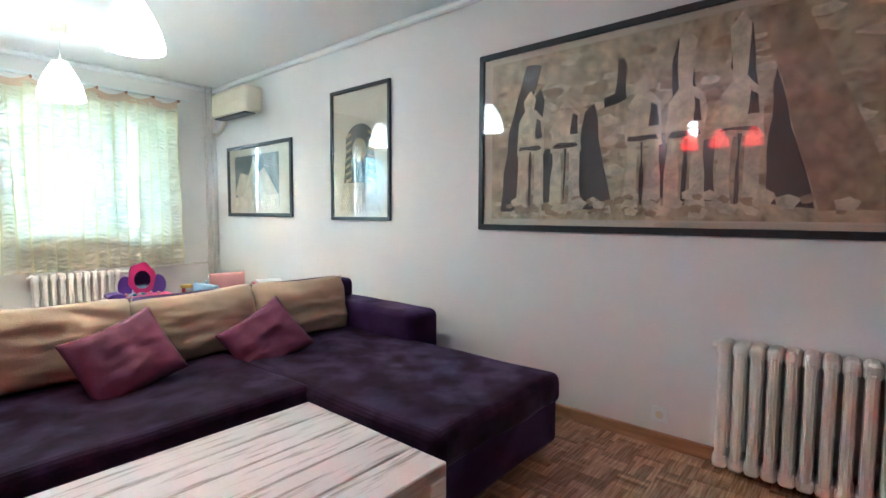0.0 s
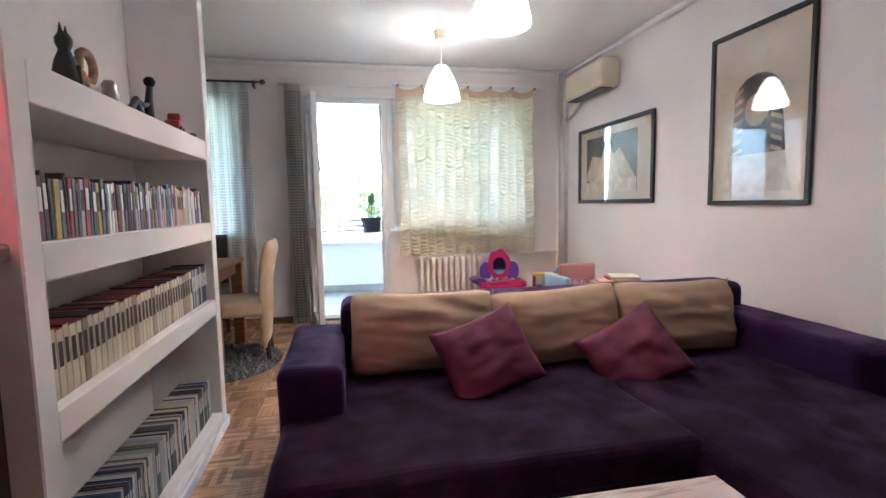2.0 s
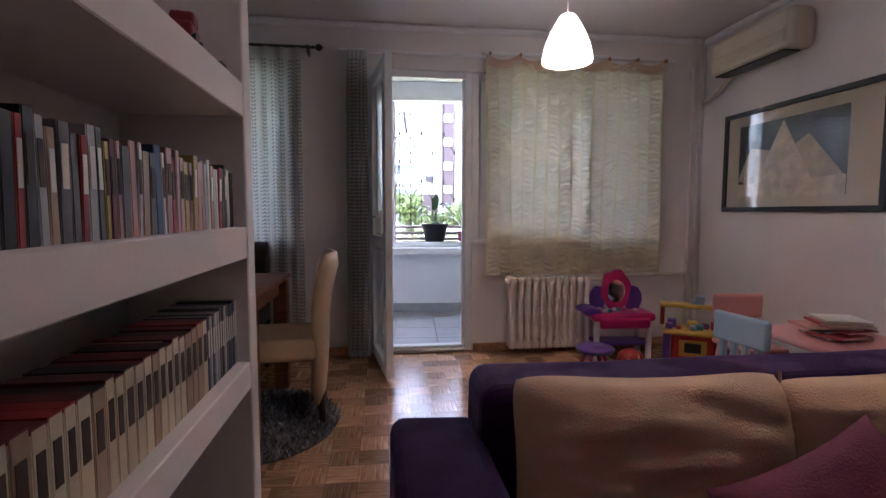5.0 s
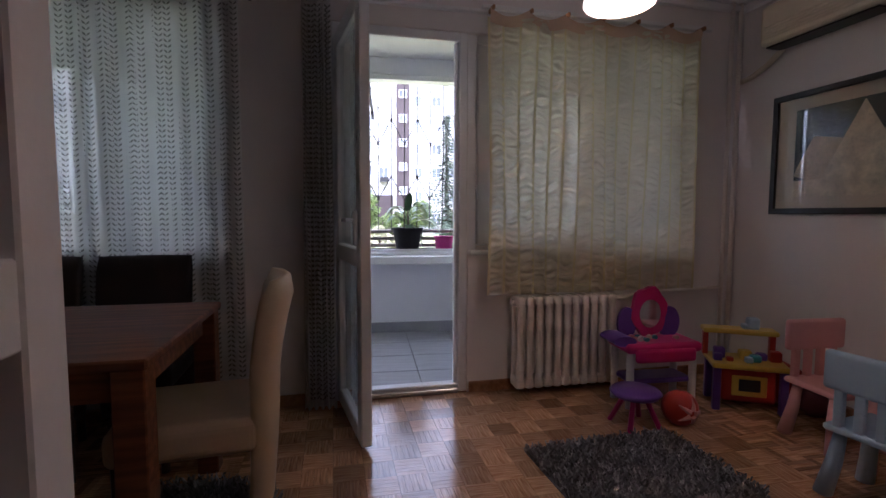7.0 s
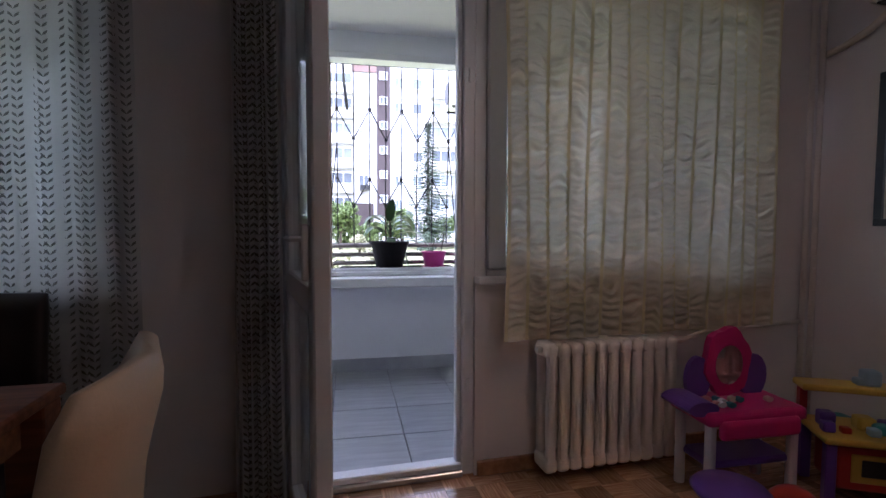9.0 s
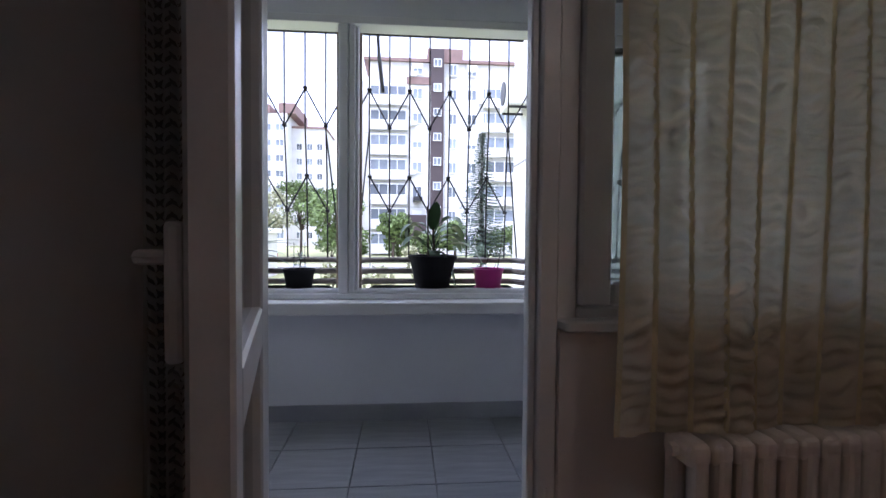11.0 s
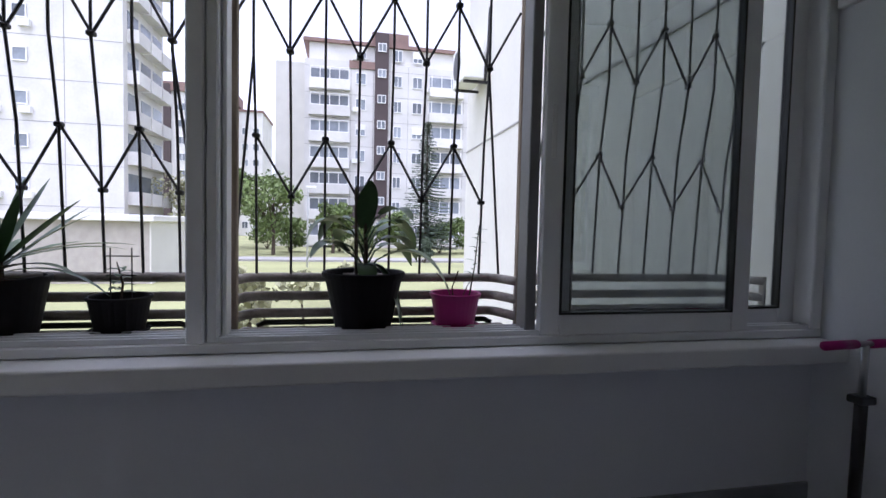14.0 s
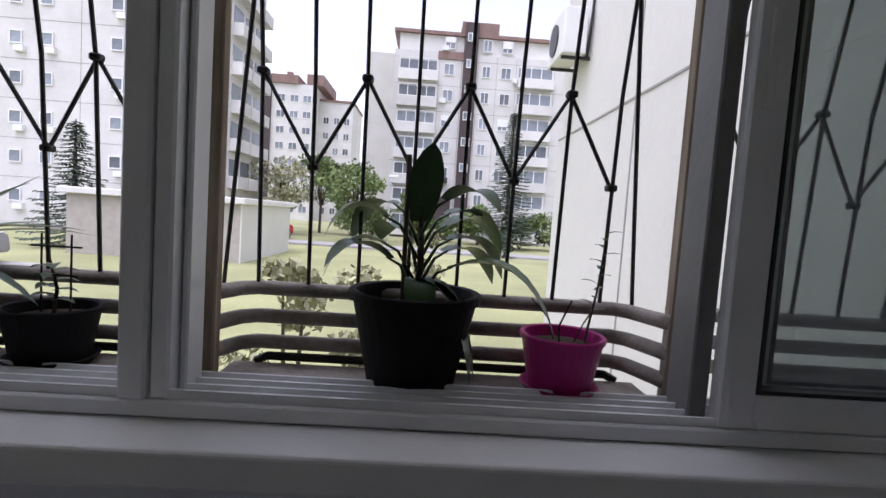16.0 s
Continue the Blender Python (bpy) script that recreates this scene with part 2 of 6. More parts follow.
def lathe(bm, profile, seg=24, m=None):
    """A turned shape: profile of (radius, height) from below to above."""
    rings = []
    for r, z in profile:
        rings.append([bm.verts.new((r * math.cos(2 * math.pi * i / seg), r * math.sin(2 * math.pi * i / seg), z)) for i in range(seg)] if r > 1e-6 else [bm.verts.new((0, 0, z))])
    for a, b in zip(rings, rings[1:]):
        for i in range(seg):
            j = (i + 1) % seg
            if len(a) == 1:
                bm.faces.new((a[0], b[j], b[i]))
            elif len(b) == 1:
                bm.faces.new((a[i], a[j], b[0]))
            else:
                bm.faces.new((a[i], a[j], b[j], b[i]))
    if m is not None:
        bmesh.ops.transform(bm, matrix=m, verts=[v for r in rings for v in r])
    return bm


def tube(bm, pts, r, seg=8, close=True):
    """A round bar through points; r one radius or one for each point."""
    pts = [Vector(p) for p in pts]
    rs = r if isinstance(r, (list, tuple)) else [r] * len(pts)
    rings, ref = [], Vector((0, 0, 1))
    for i, p in enumerate(pts):
        d = (pts[min(i + 1, len(pts) - 1)] - pts[max(i - 1, 0)]).normalized()
        a = d.cross(ref if abs(d.dot(ref)) < 0.95 else Vector((1, 0, 0))).normalized()
        b = d.cross(a)
        rings.append([bm.verts.new(p + rs[i] * (math.cos(2 * math.pi * k / seg) * a + math.sin(2 * math.pi * k / seg) * b)) for k in range(seg)])
    for a, b in zip(rings, rings[1:]):
        for k in range(seg):
            bm.faces.new((a[k], a[(k + 1) % seg], b[(k + 1) % seg], b[k]))
    if close:
        bm.faces.new(rings[0])
        bm.faces.new(rings[-1][::-1])
    return bm


def pillow(bm, w, h, d, seed, pinch=0.75, wrinkle=0.012, n=14, corner=0.0):
    """A stuffed cushion, w by h, d thick, lying in x and z, plump in y."""
    grid = {}
    for s in (-1, 1):
        for i in range(n + 1):
            for j in range(n + 1):
                u, v = 2 * i / n - 1, 2 * j / n - 1
                edge = max(abs(u), abs(v)) > 0.999
                if edge and s == 1:
                    grid[s, i, j] = grid[-1, i, j]
                    continue
                fall = (max(0, 1 - abs(u) ** 2.6) * max(0, 1 - abs(v) ** 2.6)) ** 0.42
                bow = 1 - 0.06 * (1 - abs(u) ** 2) * (abs(v) > 0.9) - 0.0
                x, z = u * w / 2 * (1 - 0.05 * (1 - v * v) * pinch), v * h / 2 * (1 - 0.07 * (1 - u * u) * pinch)
                x, z = x * (1 - corner * 0.5 * v ** 6), z * (1 - corner * u ** 6)
                nz = noise.noise(Vector((u * 2.2 + seed, v * 3.1, s * 3))) + 0.5 * noise.noise(Vector((u * 2.0 + seed, v * 9 + 2 * u, s * 5))) * (0.5 + abs(u))
                grid[s, i, j] = bm.verts.new((x, s * (d / 2 * fall + wrinkle * nz * fall), z * bow))
    for s in (-1, 1):
        for i in range(n):
            for j in range(n):
                q = [grid[s, i, j], grid[s, i + 1, j], grid[s, i + 1, j + 1], grid[s, i, j + 1]]
                bm.faces.new(q if s == -1 else q[::-1])
    return bm


def soft_box(x0, x1, y0, y1, z0, z1, bevel, seed=0, puff=0.006, cuts=5):
    """An upholstered block with rounded edges and a slight unevenness."""
    bm = boxed(x0, x1, y0, y1, z0, z1)
    bmesh.ops.bevel(bm, geom=bm.edges[:], offset=bevel, segments=4, affect="EDGES", profile=0.5)
    bmesh.ops.subdivide_edges(bm, edges=[e for e in bm.edges if e.calc_length() > 0.15], cuts=cuts, use_grid_fill=True)
    for v in bm.verts:
        v.co += Vector((noise.noise(v.co * 4 + Vector((seed, 0, 0))), noise.noise(v.co * 4 + Vector((seed, 7, 0))), noise.noise(v.co * 5 + Vector((seed, 0, 9))))) * puff
    return bm

# ---- the room ----
XR, YW, CEIL = 2.78, 7.18, 2.57        # right wall, window wall, ceiling
XL, YB = -2.6, -0.6                     # walls out of view
WALLY = 0.22                            # thickness of the window wall
DX0, DX1, DTOP = -0.02, 0.80, 2.24       # balcony door opening
WX0, WX1, WZ0, WZ1 = 0.80, 2.34, 0.88, 2.24   # window beside it
LX0, LX1, LZ0, LZ1 = -1.75, -0.62, 0.88, 2.24  # dining window

bm = bmesh.new()
box(bm, XL, LX0, YW, YW + WALLY, 0, CEIL)
box(bm, LX0, LX1, YW, YW + WALLY, 0, LZ0)
box(bm, LX0, LX1, YW, YW + WALLY, LZ1, CEIL)
box(bm, LX1, DX0, YW, YW + WALLY, 0, CEIL)
box(bm, DX0, WX1, YW, YW + WALLY, DTOP, CEIL)
box(bm, WX0, WX1, YW, YW + 0.09, 0, WZ0)
box(bm, WX0 + 0.15, WX1, YW + 0.09, YW + WALLY, 0, WZ0)
box(bm, WX1, XR + 0.2, YW, YW + WALLY, 0, CEIL)
structure("wall_north", bm, WALL, "pale plastered window wall with balcony door opening", "wall")
structure("wall_east", boxed(XR, XR + 0.2, YB, YW, 0, CEIL), WALL, "pale plastered long wall hung with pictures", "wall")
structure("wall_west", boxed(XL - 0.2, XL, YB - 0.2, YW + WALLY, 0, CEIL), WALL, "pale plastered wall beside the dining table", "wall")
structure("wall_south", boxed(XL, XR + 0.2, YB - 0.2, YB, 0, CEIL), WALL, "pale plastered end wall", "wall")
structure("ceiling", boxed(XL - 0.2, XR + 0.2, YB - 0.2, YW + WALLY, CEIL, CEIL + 0.2), CEILING, "white painted ceiling", "ceiling")
bm = bmesh.new()
for a, b in (((XR - 0.028, YB), (XR - 0.028, YW)), ((XL, YW - 0.028), (XR - 0.03, YW - 0.028))):
    tube(bm, [(a[0], a[1], CEIL - 0.028), (b[0], b[1], CEIL - 0.028)], 0.028, 8)
structure("cornice_trim", bm, CEILING, "narrow white cornice moulding along the ceiling", "trim")
bm = bmesh.new()
box(bm, XR - 0.022, XR, YB, YW, 0, 0.07, 0.004)
box(bm, LX1 - 1.9, DX0 - 0.02, YW - 0.02, YW, 0, 0.07, 0.004)
box(bm, WX0 + 0.01, XR - 0.03, YW - 0.02, YW, 0, 0.07, 0.004)
structure("baseboard", bm, SKIRT, "brown wooden skirting board along the walls", "skirting board")

# floor slab, with the parquet laid on it further down
floor = structure("floor", boxed(XL, XR, YB, YW + 0.1, -0.2, -0.012), DARKWOOD, "oiled mosaic parquet floor in small checkered blocks", "floor")

# kitchen side behind the bar, closed off
structure("wall_kitchen", boxed(-1.75, -1.65, 0.2, 3.36, 0, CEIL), SALMON, "salmon painted kitchen wall", "wall")
structure("wall_kitchen_end", boxed(-1.65, -0.62, 0.1, 0.2, 0, CEIL), SALMON, "salmon painted kitchen end wall", "wall")

# built-in plaster bookcase
SX0, SX1, SY0, SY1 = -0.64, -0.31, 3.33, 4.87
bookcase = thing("bookcase", "built-in white plaster bookcase full of books and ornaments", "bookcase")
part("back_panel", boxed(SX0 - 0.06, SX0, SY0, SY1, 0, CEIL), PLASTER, bookcase)
part("side_panel", boxed(SX0, SX1, SY0, SY0 + 0.075, 0, CEIL, 0.004), PLASTER, bookcase)
part("side_panel", boxed(SX0, SX1, SY1 - 0.075, SY1, 0, CEIL, 0.004), PLASTER, bookcase)
SHELVES = [(0.06, 0.10), (0.62, 0.70), (1.005, 1.095), (1.405, 1.50)]
for z0, z1 in SHELVES:
    part("shelf", boxed(SX0, SX1 - 0.002, SY0 + 0.075, SY1 - 0.075, z0, z1, 0.003), PLASTER, bookcase)
part("plinth", boxed(SX0, SX1 + 0.012, SY0, SY1 + 0.012, 0, 0.055, 0.004), WHITE, bookcase)
structure("wall_partition", boxed(-1.65, SX0 - 0.06, SY0, SY0 + 0.1, 0, CEIL), WALL, "pale partition wall beside the bookcase", "wall")

# bar beside the bookcase
bar = thing("bar_counter", "dark wooden bar counter with a dark top, beside the bookcase", "bar counter")
part("panel", boxed(-0.62, -0.37, 0.5, 3.325, 0, 1.06, 0.004), DARKWOOD, bar)
part("worktop", boxed(-0.68, -0.325, 0.45, 3.326, 1.06, 1.10, 0.008, 2), BLACKP, bar, "dark worktop with a rounded edge")


# ---- windows and doors ----
def frame_bars(bm, x0, x1, z0, z1, y0, y1, w, bevel=0.006):
    box(bm, x0, x0 + w, y0, y1, z0, z1, bevel)
    box(bm, x1 - w, x1, y0, y1, z0, z1, bevel)
    box(bm, x0 + w, x1 - w, y0, y1, z0, z0 + w, bevel)
    box(bm, x0 + w, x1 - w, y0, y1, z1 - w, z1, bevel)
    return bm


def pane(name, x0, x1, z0, z1, y, parent, mat=None):
    ob = part(name, boxed(x0, x1, y - 0.003, y + 0.003, z0, z1), mat or GLASS, parent)
    ob.visible_shadow = False
    return ob


YF = 7.225   # plane of the joinery
door = tagged(thing("door_1", "white balcony door standing open into the room", "door"), kind="structure")
part("door_frame", frame_bars(bmesh.new(), DX0, DX1, 0.0, DTOP, YF - 0.03, YF + 0.045, 0.055), UPVC, door)
part("rebate", boxed(DX1 - 0.078, DX1 - 0.057, YF - 0.012, YF + 0.03, 0.032, DTOP - 0.057, 0.004), UPVC, door)
part("threshold", boxed(DX0 + 0.055, DX1 - 0.055, YF - 0.05, YF + 0.09, 0.0, 0.03, 0.006), CHROME, door)
leaf = part("door_leaf", bmesh.new(), UPVC, door)
bm = bmesh.new()
LW, LH = 0.68, 2.12
frame_bars(bm, 0, LW, 0, LH, -0.026, 0.026, 0.085)
box(bm, 0.085, LW - 0.085, -0.026, 0.026, 0.85, 0.94, 0.006)
leaf.data = finish(bm, "door_leaf", UPVC)
leaf.matrix_basis = Matrix.Translation((DX0 + 0.036, YF - 0.045, 0.03)) @ pose(0, 0, 0, 0, 0, -81)
for z0, z1 in ((0.085, 0.85), (0.94, LH - 0.085)):
    pane("glass_pane", 0.08, LW - 0.08, z0 - 0.005, z1 + 0.005, 0.0, leaf)
bm = bmesh.new()
box(bm, LW - 0.055, LW - 0.025, -0.05, -0.03, 0.96, 1.12, 0.006, 2)
tube(bm, [(LW - 0.04, -0.045, 1.08), (LW - 0.04, -0.075, 1.08), (LW - 0.15, -0.078, 1.075)], 0.009)
part("door_handle", bm, WHITE, leaf, "white lever handle", smooth=False)
bm = bmesh.new()
for z in (0.42, 1.80):
    tube(bm, [(DX1 - 0.03, YF - 0.033, z - 0.03), (DX1 - 0.03, YF - 0.033, z + 0.03)], 0.006)
part("strike_plate", bm, UPVC, door)

window = tagged(thing("window_1", "white framed room window onto the balcony", "window"), kind="structure")
bm = frame_bars(bmesh.new(), WX0, WX1, WZ0, WZ1, YF - 0.015, YF + 0.045, 0.06)
box(bm, 1.60, 1.66, YF - 0.015, YF + 0.045, WZ0 + 0.06, WZ1 - 0.06, 0.006)
box(bm, WX0 + 0.062, 0.955, YF - 0.028, YF + 0.045, WZ0 + 0.062, WZ1 - 0.062, 0.008)
box(bm, 0.957, 1.598, YF - 0.028, YF + 0.045, WZ0 + 0.062, WZ0 + 0.13, 0.008)
part("window_frame", bm, UPVC, window)
for a, b in ((0.945, 1.61), (1.65, WX1 - 0.05)):
    pane("glass_pane", a, b, WZ0 + 0.05, WZ1 - 0.05, YF + 0.03, window)
part("window_sill", boxed(WX0 + 0.005, WX1 - 0.005, YW - 0.03, YF, WZ0, WZ0 + 0.03, 0.006), WHITE, window)

window = tagged(thing("window_2", "white framed dining window onto the balcony", "window"), kind="structure")
bm = frame_bars(bmesh.new(), LX0, LX1, LZ0, LZ1, YF - 0.015, YF + 0.045, 0.06)
box(bm, -1.2, -1.14, YF - 0.015, YF + 0.045, LZ0 + 0.06, LZ1 - 0.06, 0.006)
part("window_frame", bm, UPVC, window)
for a, b in ((LX0 + 0.05, -1.19), (-1.15, LX1 - 0.05)):
    pane("glass_pane", a, b, LZ0 + 0.05, LZ1 - 0.05, YF + 0.03, window)
part("window_sill", boxed(LX0, LX1, YW - 0.03, YF, LZ0, LZ0 + 0.03, 0.006), WHITE, window)

# ---- balcony ----
# the balcony and all outside lie four degrees off the axes of the room
TURN = Matrix.Translation((0.80, 7.18, 0)) @ pose(0, 0, 0, 0, 0, -4.0) @ Matrix.Translation((-0.80, -7.18, 0))
indoors = set(bpy.data.objects)


def turn_outside():
    """Sets what was built since the mark on the axes of the balcony."""
    for ob in bpy.data.objects:
        if ob not in indoors and ob.parent is None:
            ob.matrix_basis = TURN @ ob.matrix_basis


BX0, BX1, BF, BY = -2.9, 2.555, -0.03, 8.95    # ends, floor level, parapet face
PZ = 0.675                                     # top of the parapet
WT = 2.455                                     # top of the glazing
BCEIL = 2.62
balcony_floor = structure("balcony_floor", boxed(BX0, BX1, YW + 0.1, BY, -0.15, BF - 0.012), GROUT, "grey tiled balcony floor", "floor")
structure("balcony_parapet", boxed(BX0, BX1, BY, BY + 0.14, -0.15, PZ - 0.024), PARAPET, "white plastered balcony parapet", "wall")
structure("balcony_sill", boxed(BX0, BX1, 8.79, BY + 0.03, PZ - 0.022, PZ + 0.055, 0.010, 3), WHITE, "white window board on the balcony parapet", "window sill")
structure("balcony_ceiling", boxed(BX0 - 0.2, BX1 + 0.2, YW + 0.06, BY + 0.14, BCEIL, BCEIL + 0.2), CEILING, "white balcony ceiling", "ceiling")
structure("balcony_lintel", boxed(BX0, BX1, BY, BY + 0.14, WT, BCEIL), PARAPET, "white lintel above the balcony glazing", "wall")
structure("balcony_wall_east", boxed(BX1, BX1 + 0.2, YW + WALLY, BY + 0.14, -0.15, BCEIL), PARAPET, "pale plastered balcony end wall", "wall")
structure("balcony_wall_west", boxed(BX0 - 0.2, BX0, YW - 0.1, BY + 0.14, -0.15, BCEIL), PARAPET, "pale plastered balcony end wall", "wall")
bm = boxed(BX0, BX1, BY - 0.012, BY, BF - 0.01, BF + 0.10)
structure("balcony_skirting", bm, TILE, "grey tile skirting below the parapet", "skirting")

glazing = tagged(thing("window_3", "white sliding balcony glazing with two sashes pushed open", "window"), kind="structure")
Y0, Y1 = 8.918, 9.064
bm = bmesh.new()
box(bm, BX0, BX1, Y0, Y1, PZ + 0.057, PZ + 0.092, 0.004)
for yy in (8.935, 8.974, 9.013, 9.052):
    box(bm, BX0, BX1, yy - 0.004, yy + 0.004, PZ + 0.092, PZ + 0.112)
part("bottom_track", bm, UPVC, glazing)
part("top_track", boxed(BX0, BX1, Y0, Y1, WT - 0.05, WT - 0.002, 0.004), UPVC, glazing)
bm = bmesh.new()
box(bm, -0.014, 0.044, Y0, Y1, PZ + 0.09, WT - 0.05, 0.006)
box(bm, 0.046, 0.086, Y0 + 0.01, Y1, PZ + 0.09, WT - 0.05, 0.006)
box(bm, 0.088, 0.104, Y0 + 0.05, Y1 - 0.02, PZ + 0.09, WT - 0.05, 0.004)
part("mullion", bm, UPVC, glazing)
part("jamb", boxed(BX1 - 0.06, BX1, Y0, Y1, PZ + 0.09, WT - 0.05, 0.006), UPVC, glazing)
part("jamb", boxed(BX0, BX0 + 0.06, Y0, Y1, PZ + 0.09, WT - 0.05, 0.006), UPVC, glazing)


def sash(x0, x1, y):
    s = part("sash", frame_bars(bmesh.new(), x0, x1, PZ + 0.09, WT - 0.05, y - 0.018, y + 0.018, 0.085), UPVC, glazing)
    pane("glass_pane", x0 + 0.08, x1 - 0.08, PZ + 0.17, WT - 0.13, y, s, TINTED)
    part("gasket", frame_bars(bmesh.new(), x0 + 0.081, x1 - 0.081, PZ + 0.171, WT - 0.131, y - 0.02, y + 0.02, 0.009, 0), BLACKP, s)
    bm = bmesh.new()
    box(bm, x0 + 0.028, x0 + 0.048, y - 0.022, y - 0.014, 1.45, 1.65, 0.003)
    part("latch", bm, WHITE, s)


sash(1.24, 2.185, 8.945)
sash(1.32, 2.50, 9.024)
sash(-2.35, -1.085, 8.945)
sash(-2.2, -1.068, 9.024)
part("sash_stile", boxed(1.195, 1.238, 8.96, 9.06, PZ + 0.09, WT - 0.05, 0.004), material("grey_profile", (0.20, 0.20, 0.20), 0.5), glazing)
WEATHERED = wood("weathered_timber", (0.46, 0.38, 0.29), (0.20, 0.14, 0.10), (40, 40, 3), 0.8)
for a, b in ((0.088, 0.116), (1.196, 1.236), (-0.044, -0.016), (-1.108, -1.072)):
    part("outer_jamb", boxed(a, b, 9.066, 9.105, PZ + 0.06, WT - 0.03, 0.004), WEATHERED, glazing, "weathered timber outer jamb")

# ---- grille and planter rails outside the glazing ----
def grille(x0, n, pitch, label):
    g = thing("window_grille", label, "window grille", group="grilles outside the balcony glazing")
    yb, top, q, r, p, w, foot = 9.150, 2.43, 2.078, 1.834, 1.518, 1.286, 0.965
    yl = 9.205
    h = pitch / 2
    for i in range(2 * n):
        x = x0 + h * i
        part("bar", tube(bmesh.new(), [(x, yb, top), (x, yb, r), (x, yl, p), (x, 9.238, foot)], 0.0055, 6), BARS, g)
    for hi, lo, ya, first, last in ((q, r, yb, -1, 2 * n), (p, w, yl, 0, 2 * n - 1)):
        for i in range(first, last):
            a, b = (x0 + h * i, hi if i % 2 == 0 else lo), (x0 + h * (i + 1), lo if i % 2 == 0 else hi)
            dy = 0.02 if ya == yl else 0.0
            part("chevron", tube(bmesh.new(), [(a[0], ya + 0.008 + (dy if i % 2 else 0), a[1]), (b[0], ya + 0.008 + (0 if i % 2 else dy), b[1])], 0.0055, 6), BARS, g)
        for i in range(2 * n):
            z = hi if i % 2 == 0 else lo
            yc = ya + (0.02 if ya == yl and i % 2 else 0.0)
            part("clip", boxed(x0 + h * i - 0.014, x0 + h * i + 0.014, yc - 0.010, yc + 0.018, z - 0.009, z + 0.009, 0.004), BARS, g)
    xe = x0 + h * (2 * n - 1)
    for xx, s in ((x0, -1), (xe, 1)):
        part("brace", tube(bmesh.new(), [(xx, yb, r - 0.03), (xx + s * 0.09, 9.235, foot)], 0.0055, 6), BARS, g)
    part("top_bar", boxed(x0 - 0.1, xe + 0.1, yb - 0.012, yb + 0.012, top, top + 0.022, 0.003), BARS, g)
    for z in (0.958, 0.882, 0.812):
        a, b = x0 - 0.085, xe + 0.125
        pts = [(a, 9.08, z), (a + 0.012, 9.12, z), (a + 0.05, 9.215, z), (a + 0.085, 9.243, z), (b - 0.085, 9.243, z), (b - 0.05, 9.215, z), (b - 0.012, 9.12, z), (b, 9.08, z)]
        part("rail", tube(bmesh.new(), pts, 0.0195, 10), RAIL, g, "weathered round rail", smooth=True)
    for xx in (x0 - 0.085, xe + 0.125):
        part("rail_bracket", boxed(xx - 0.012, xx + 0.004, 9.07, 9.10, 0.74, 0.98, 0.003), RAIL, g)
    return g


grille(0.157, 4, 0.264, "black wrought iron window grille with weathered planter rails")
grille(1.36, 4, 0.264, "black wrought iron window grille with weathered planter rails")
grille(-1.048, 4, 0.264, "black wrought iron window grille with weathered planter rails")
shelf_out = thing("planter_shelf", "dark weathered shelf under the flower pots outside the glazing", "planter shelf")
part("board", boxed(0.10, 1.19, 9.066, 9.23, 0.735, 0.76, 0.006), RAIL, shelf_out)
part("board", boxed(-1.10, -0.02, 9.066, 9.23, 0.735, 0.76, 0.006), RAIL, shelf_out)
for a, b in ((0.16, 1.14), (-1.03, -0.09)):
    part("edge_bar", tube(bmesh.new(), [(a, 9.23, 0.76), (a + 0.03, 9.235, 0.775), (b - 0.03, 9.235, 0.775), (b, 9.23, 0.76)], 0.012, 8), BLACK, shelf_out)
tagged(structure("facade_below", boxed(BX0 - 0.2, BX1 + 0.2, BY + 0.02, BY + 0.3, -1.4, 0.68), WING, "pale rendered outer wall below the balcony", "wall"))


# ---- plants on the balcony ----
def leaf_blade(bm, base, heading, length, width, rise, droop, seg=7, fold=0.25):
    """One strap leaf, arching from base and falling at its end."""
    d = Vector((math.cos(heading), math.sin(heading), 0))
    side = Vector((-d.y, d.x, 0))
    prev = None
    for i in range(seg + 1):
        t = i / seg
        c = Vector(base) + d * length * t * (1 - 0.25 * t * droop) + Vector((0, 0, rise * t - droop * length * t * t * 0.8))
        w = width * (math.sin(math.pi * min(1, 0.12 + 0.88 * t)) ** 0.7) * 0.5 + 0.001
        row = [bm.verts.new(c - side * w + Vector((0, 0, fold * w))), bm.verts.new(c), bm.verts.new(c + side * w + Vector((0, 0, fold * w)))]
        if prev:
            for k in (0, 1):
                bm.faces.new((prev[k], prev[k + 1], row[k + 1], row[k]))
        prev = row


def flower_pot(t, mat, r_top, r_base, h, saucer=False):
    lip = 0.1 * h
    prof = [(0, 0), (r_base, 0), (r_base + (r_top - r_base) * 0.84, h - lip), (r_top, h - lip), (r_top * 1.015, h - 0.004), (r_top * 0.98, h), (r_top * 0.90, h - 0.003), (r_top * 0.86, h * 0.80), (0, h * 0.80)]
    pot = part("pot", lathe(bmesh.new(), prof, 32), mat, t, smooth=False)
    part("soil", lathe(bmesh.new(), [(r_top * 0.86, h * 0.8), (r_top * 0.5, h * 0.84), (0, h * 0.85)], 20), SOIL, t)
    if saucer:
        part("saucer", lathe(bmesh.new(), [(0, -0.004), (r_base * 1.05, -0.004), (r_base * 1.3, 0.018), (r_base * 1.24, 0.02), (r_base, 0.004), (0, 0.004)], 28), mat, t)
    return pot


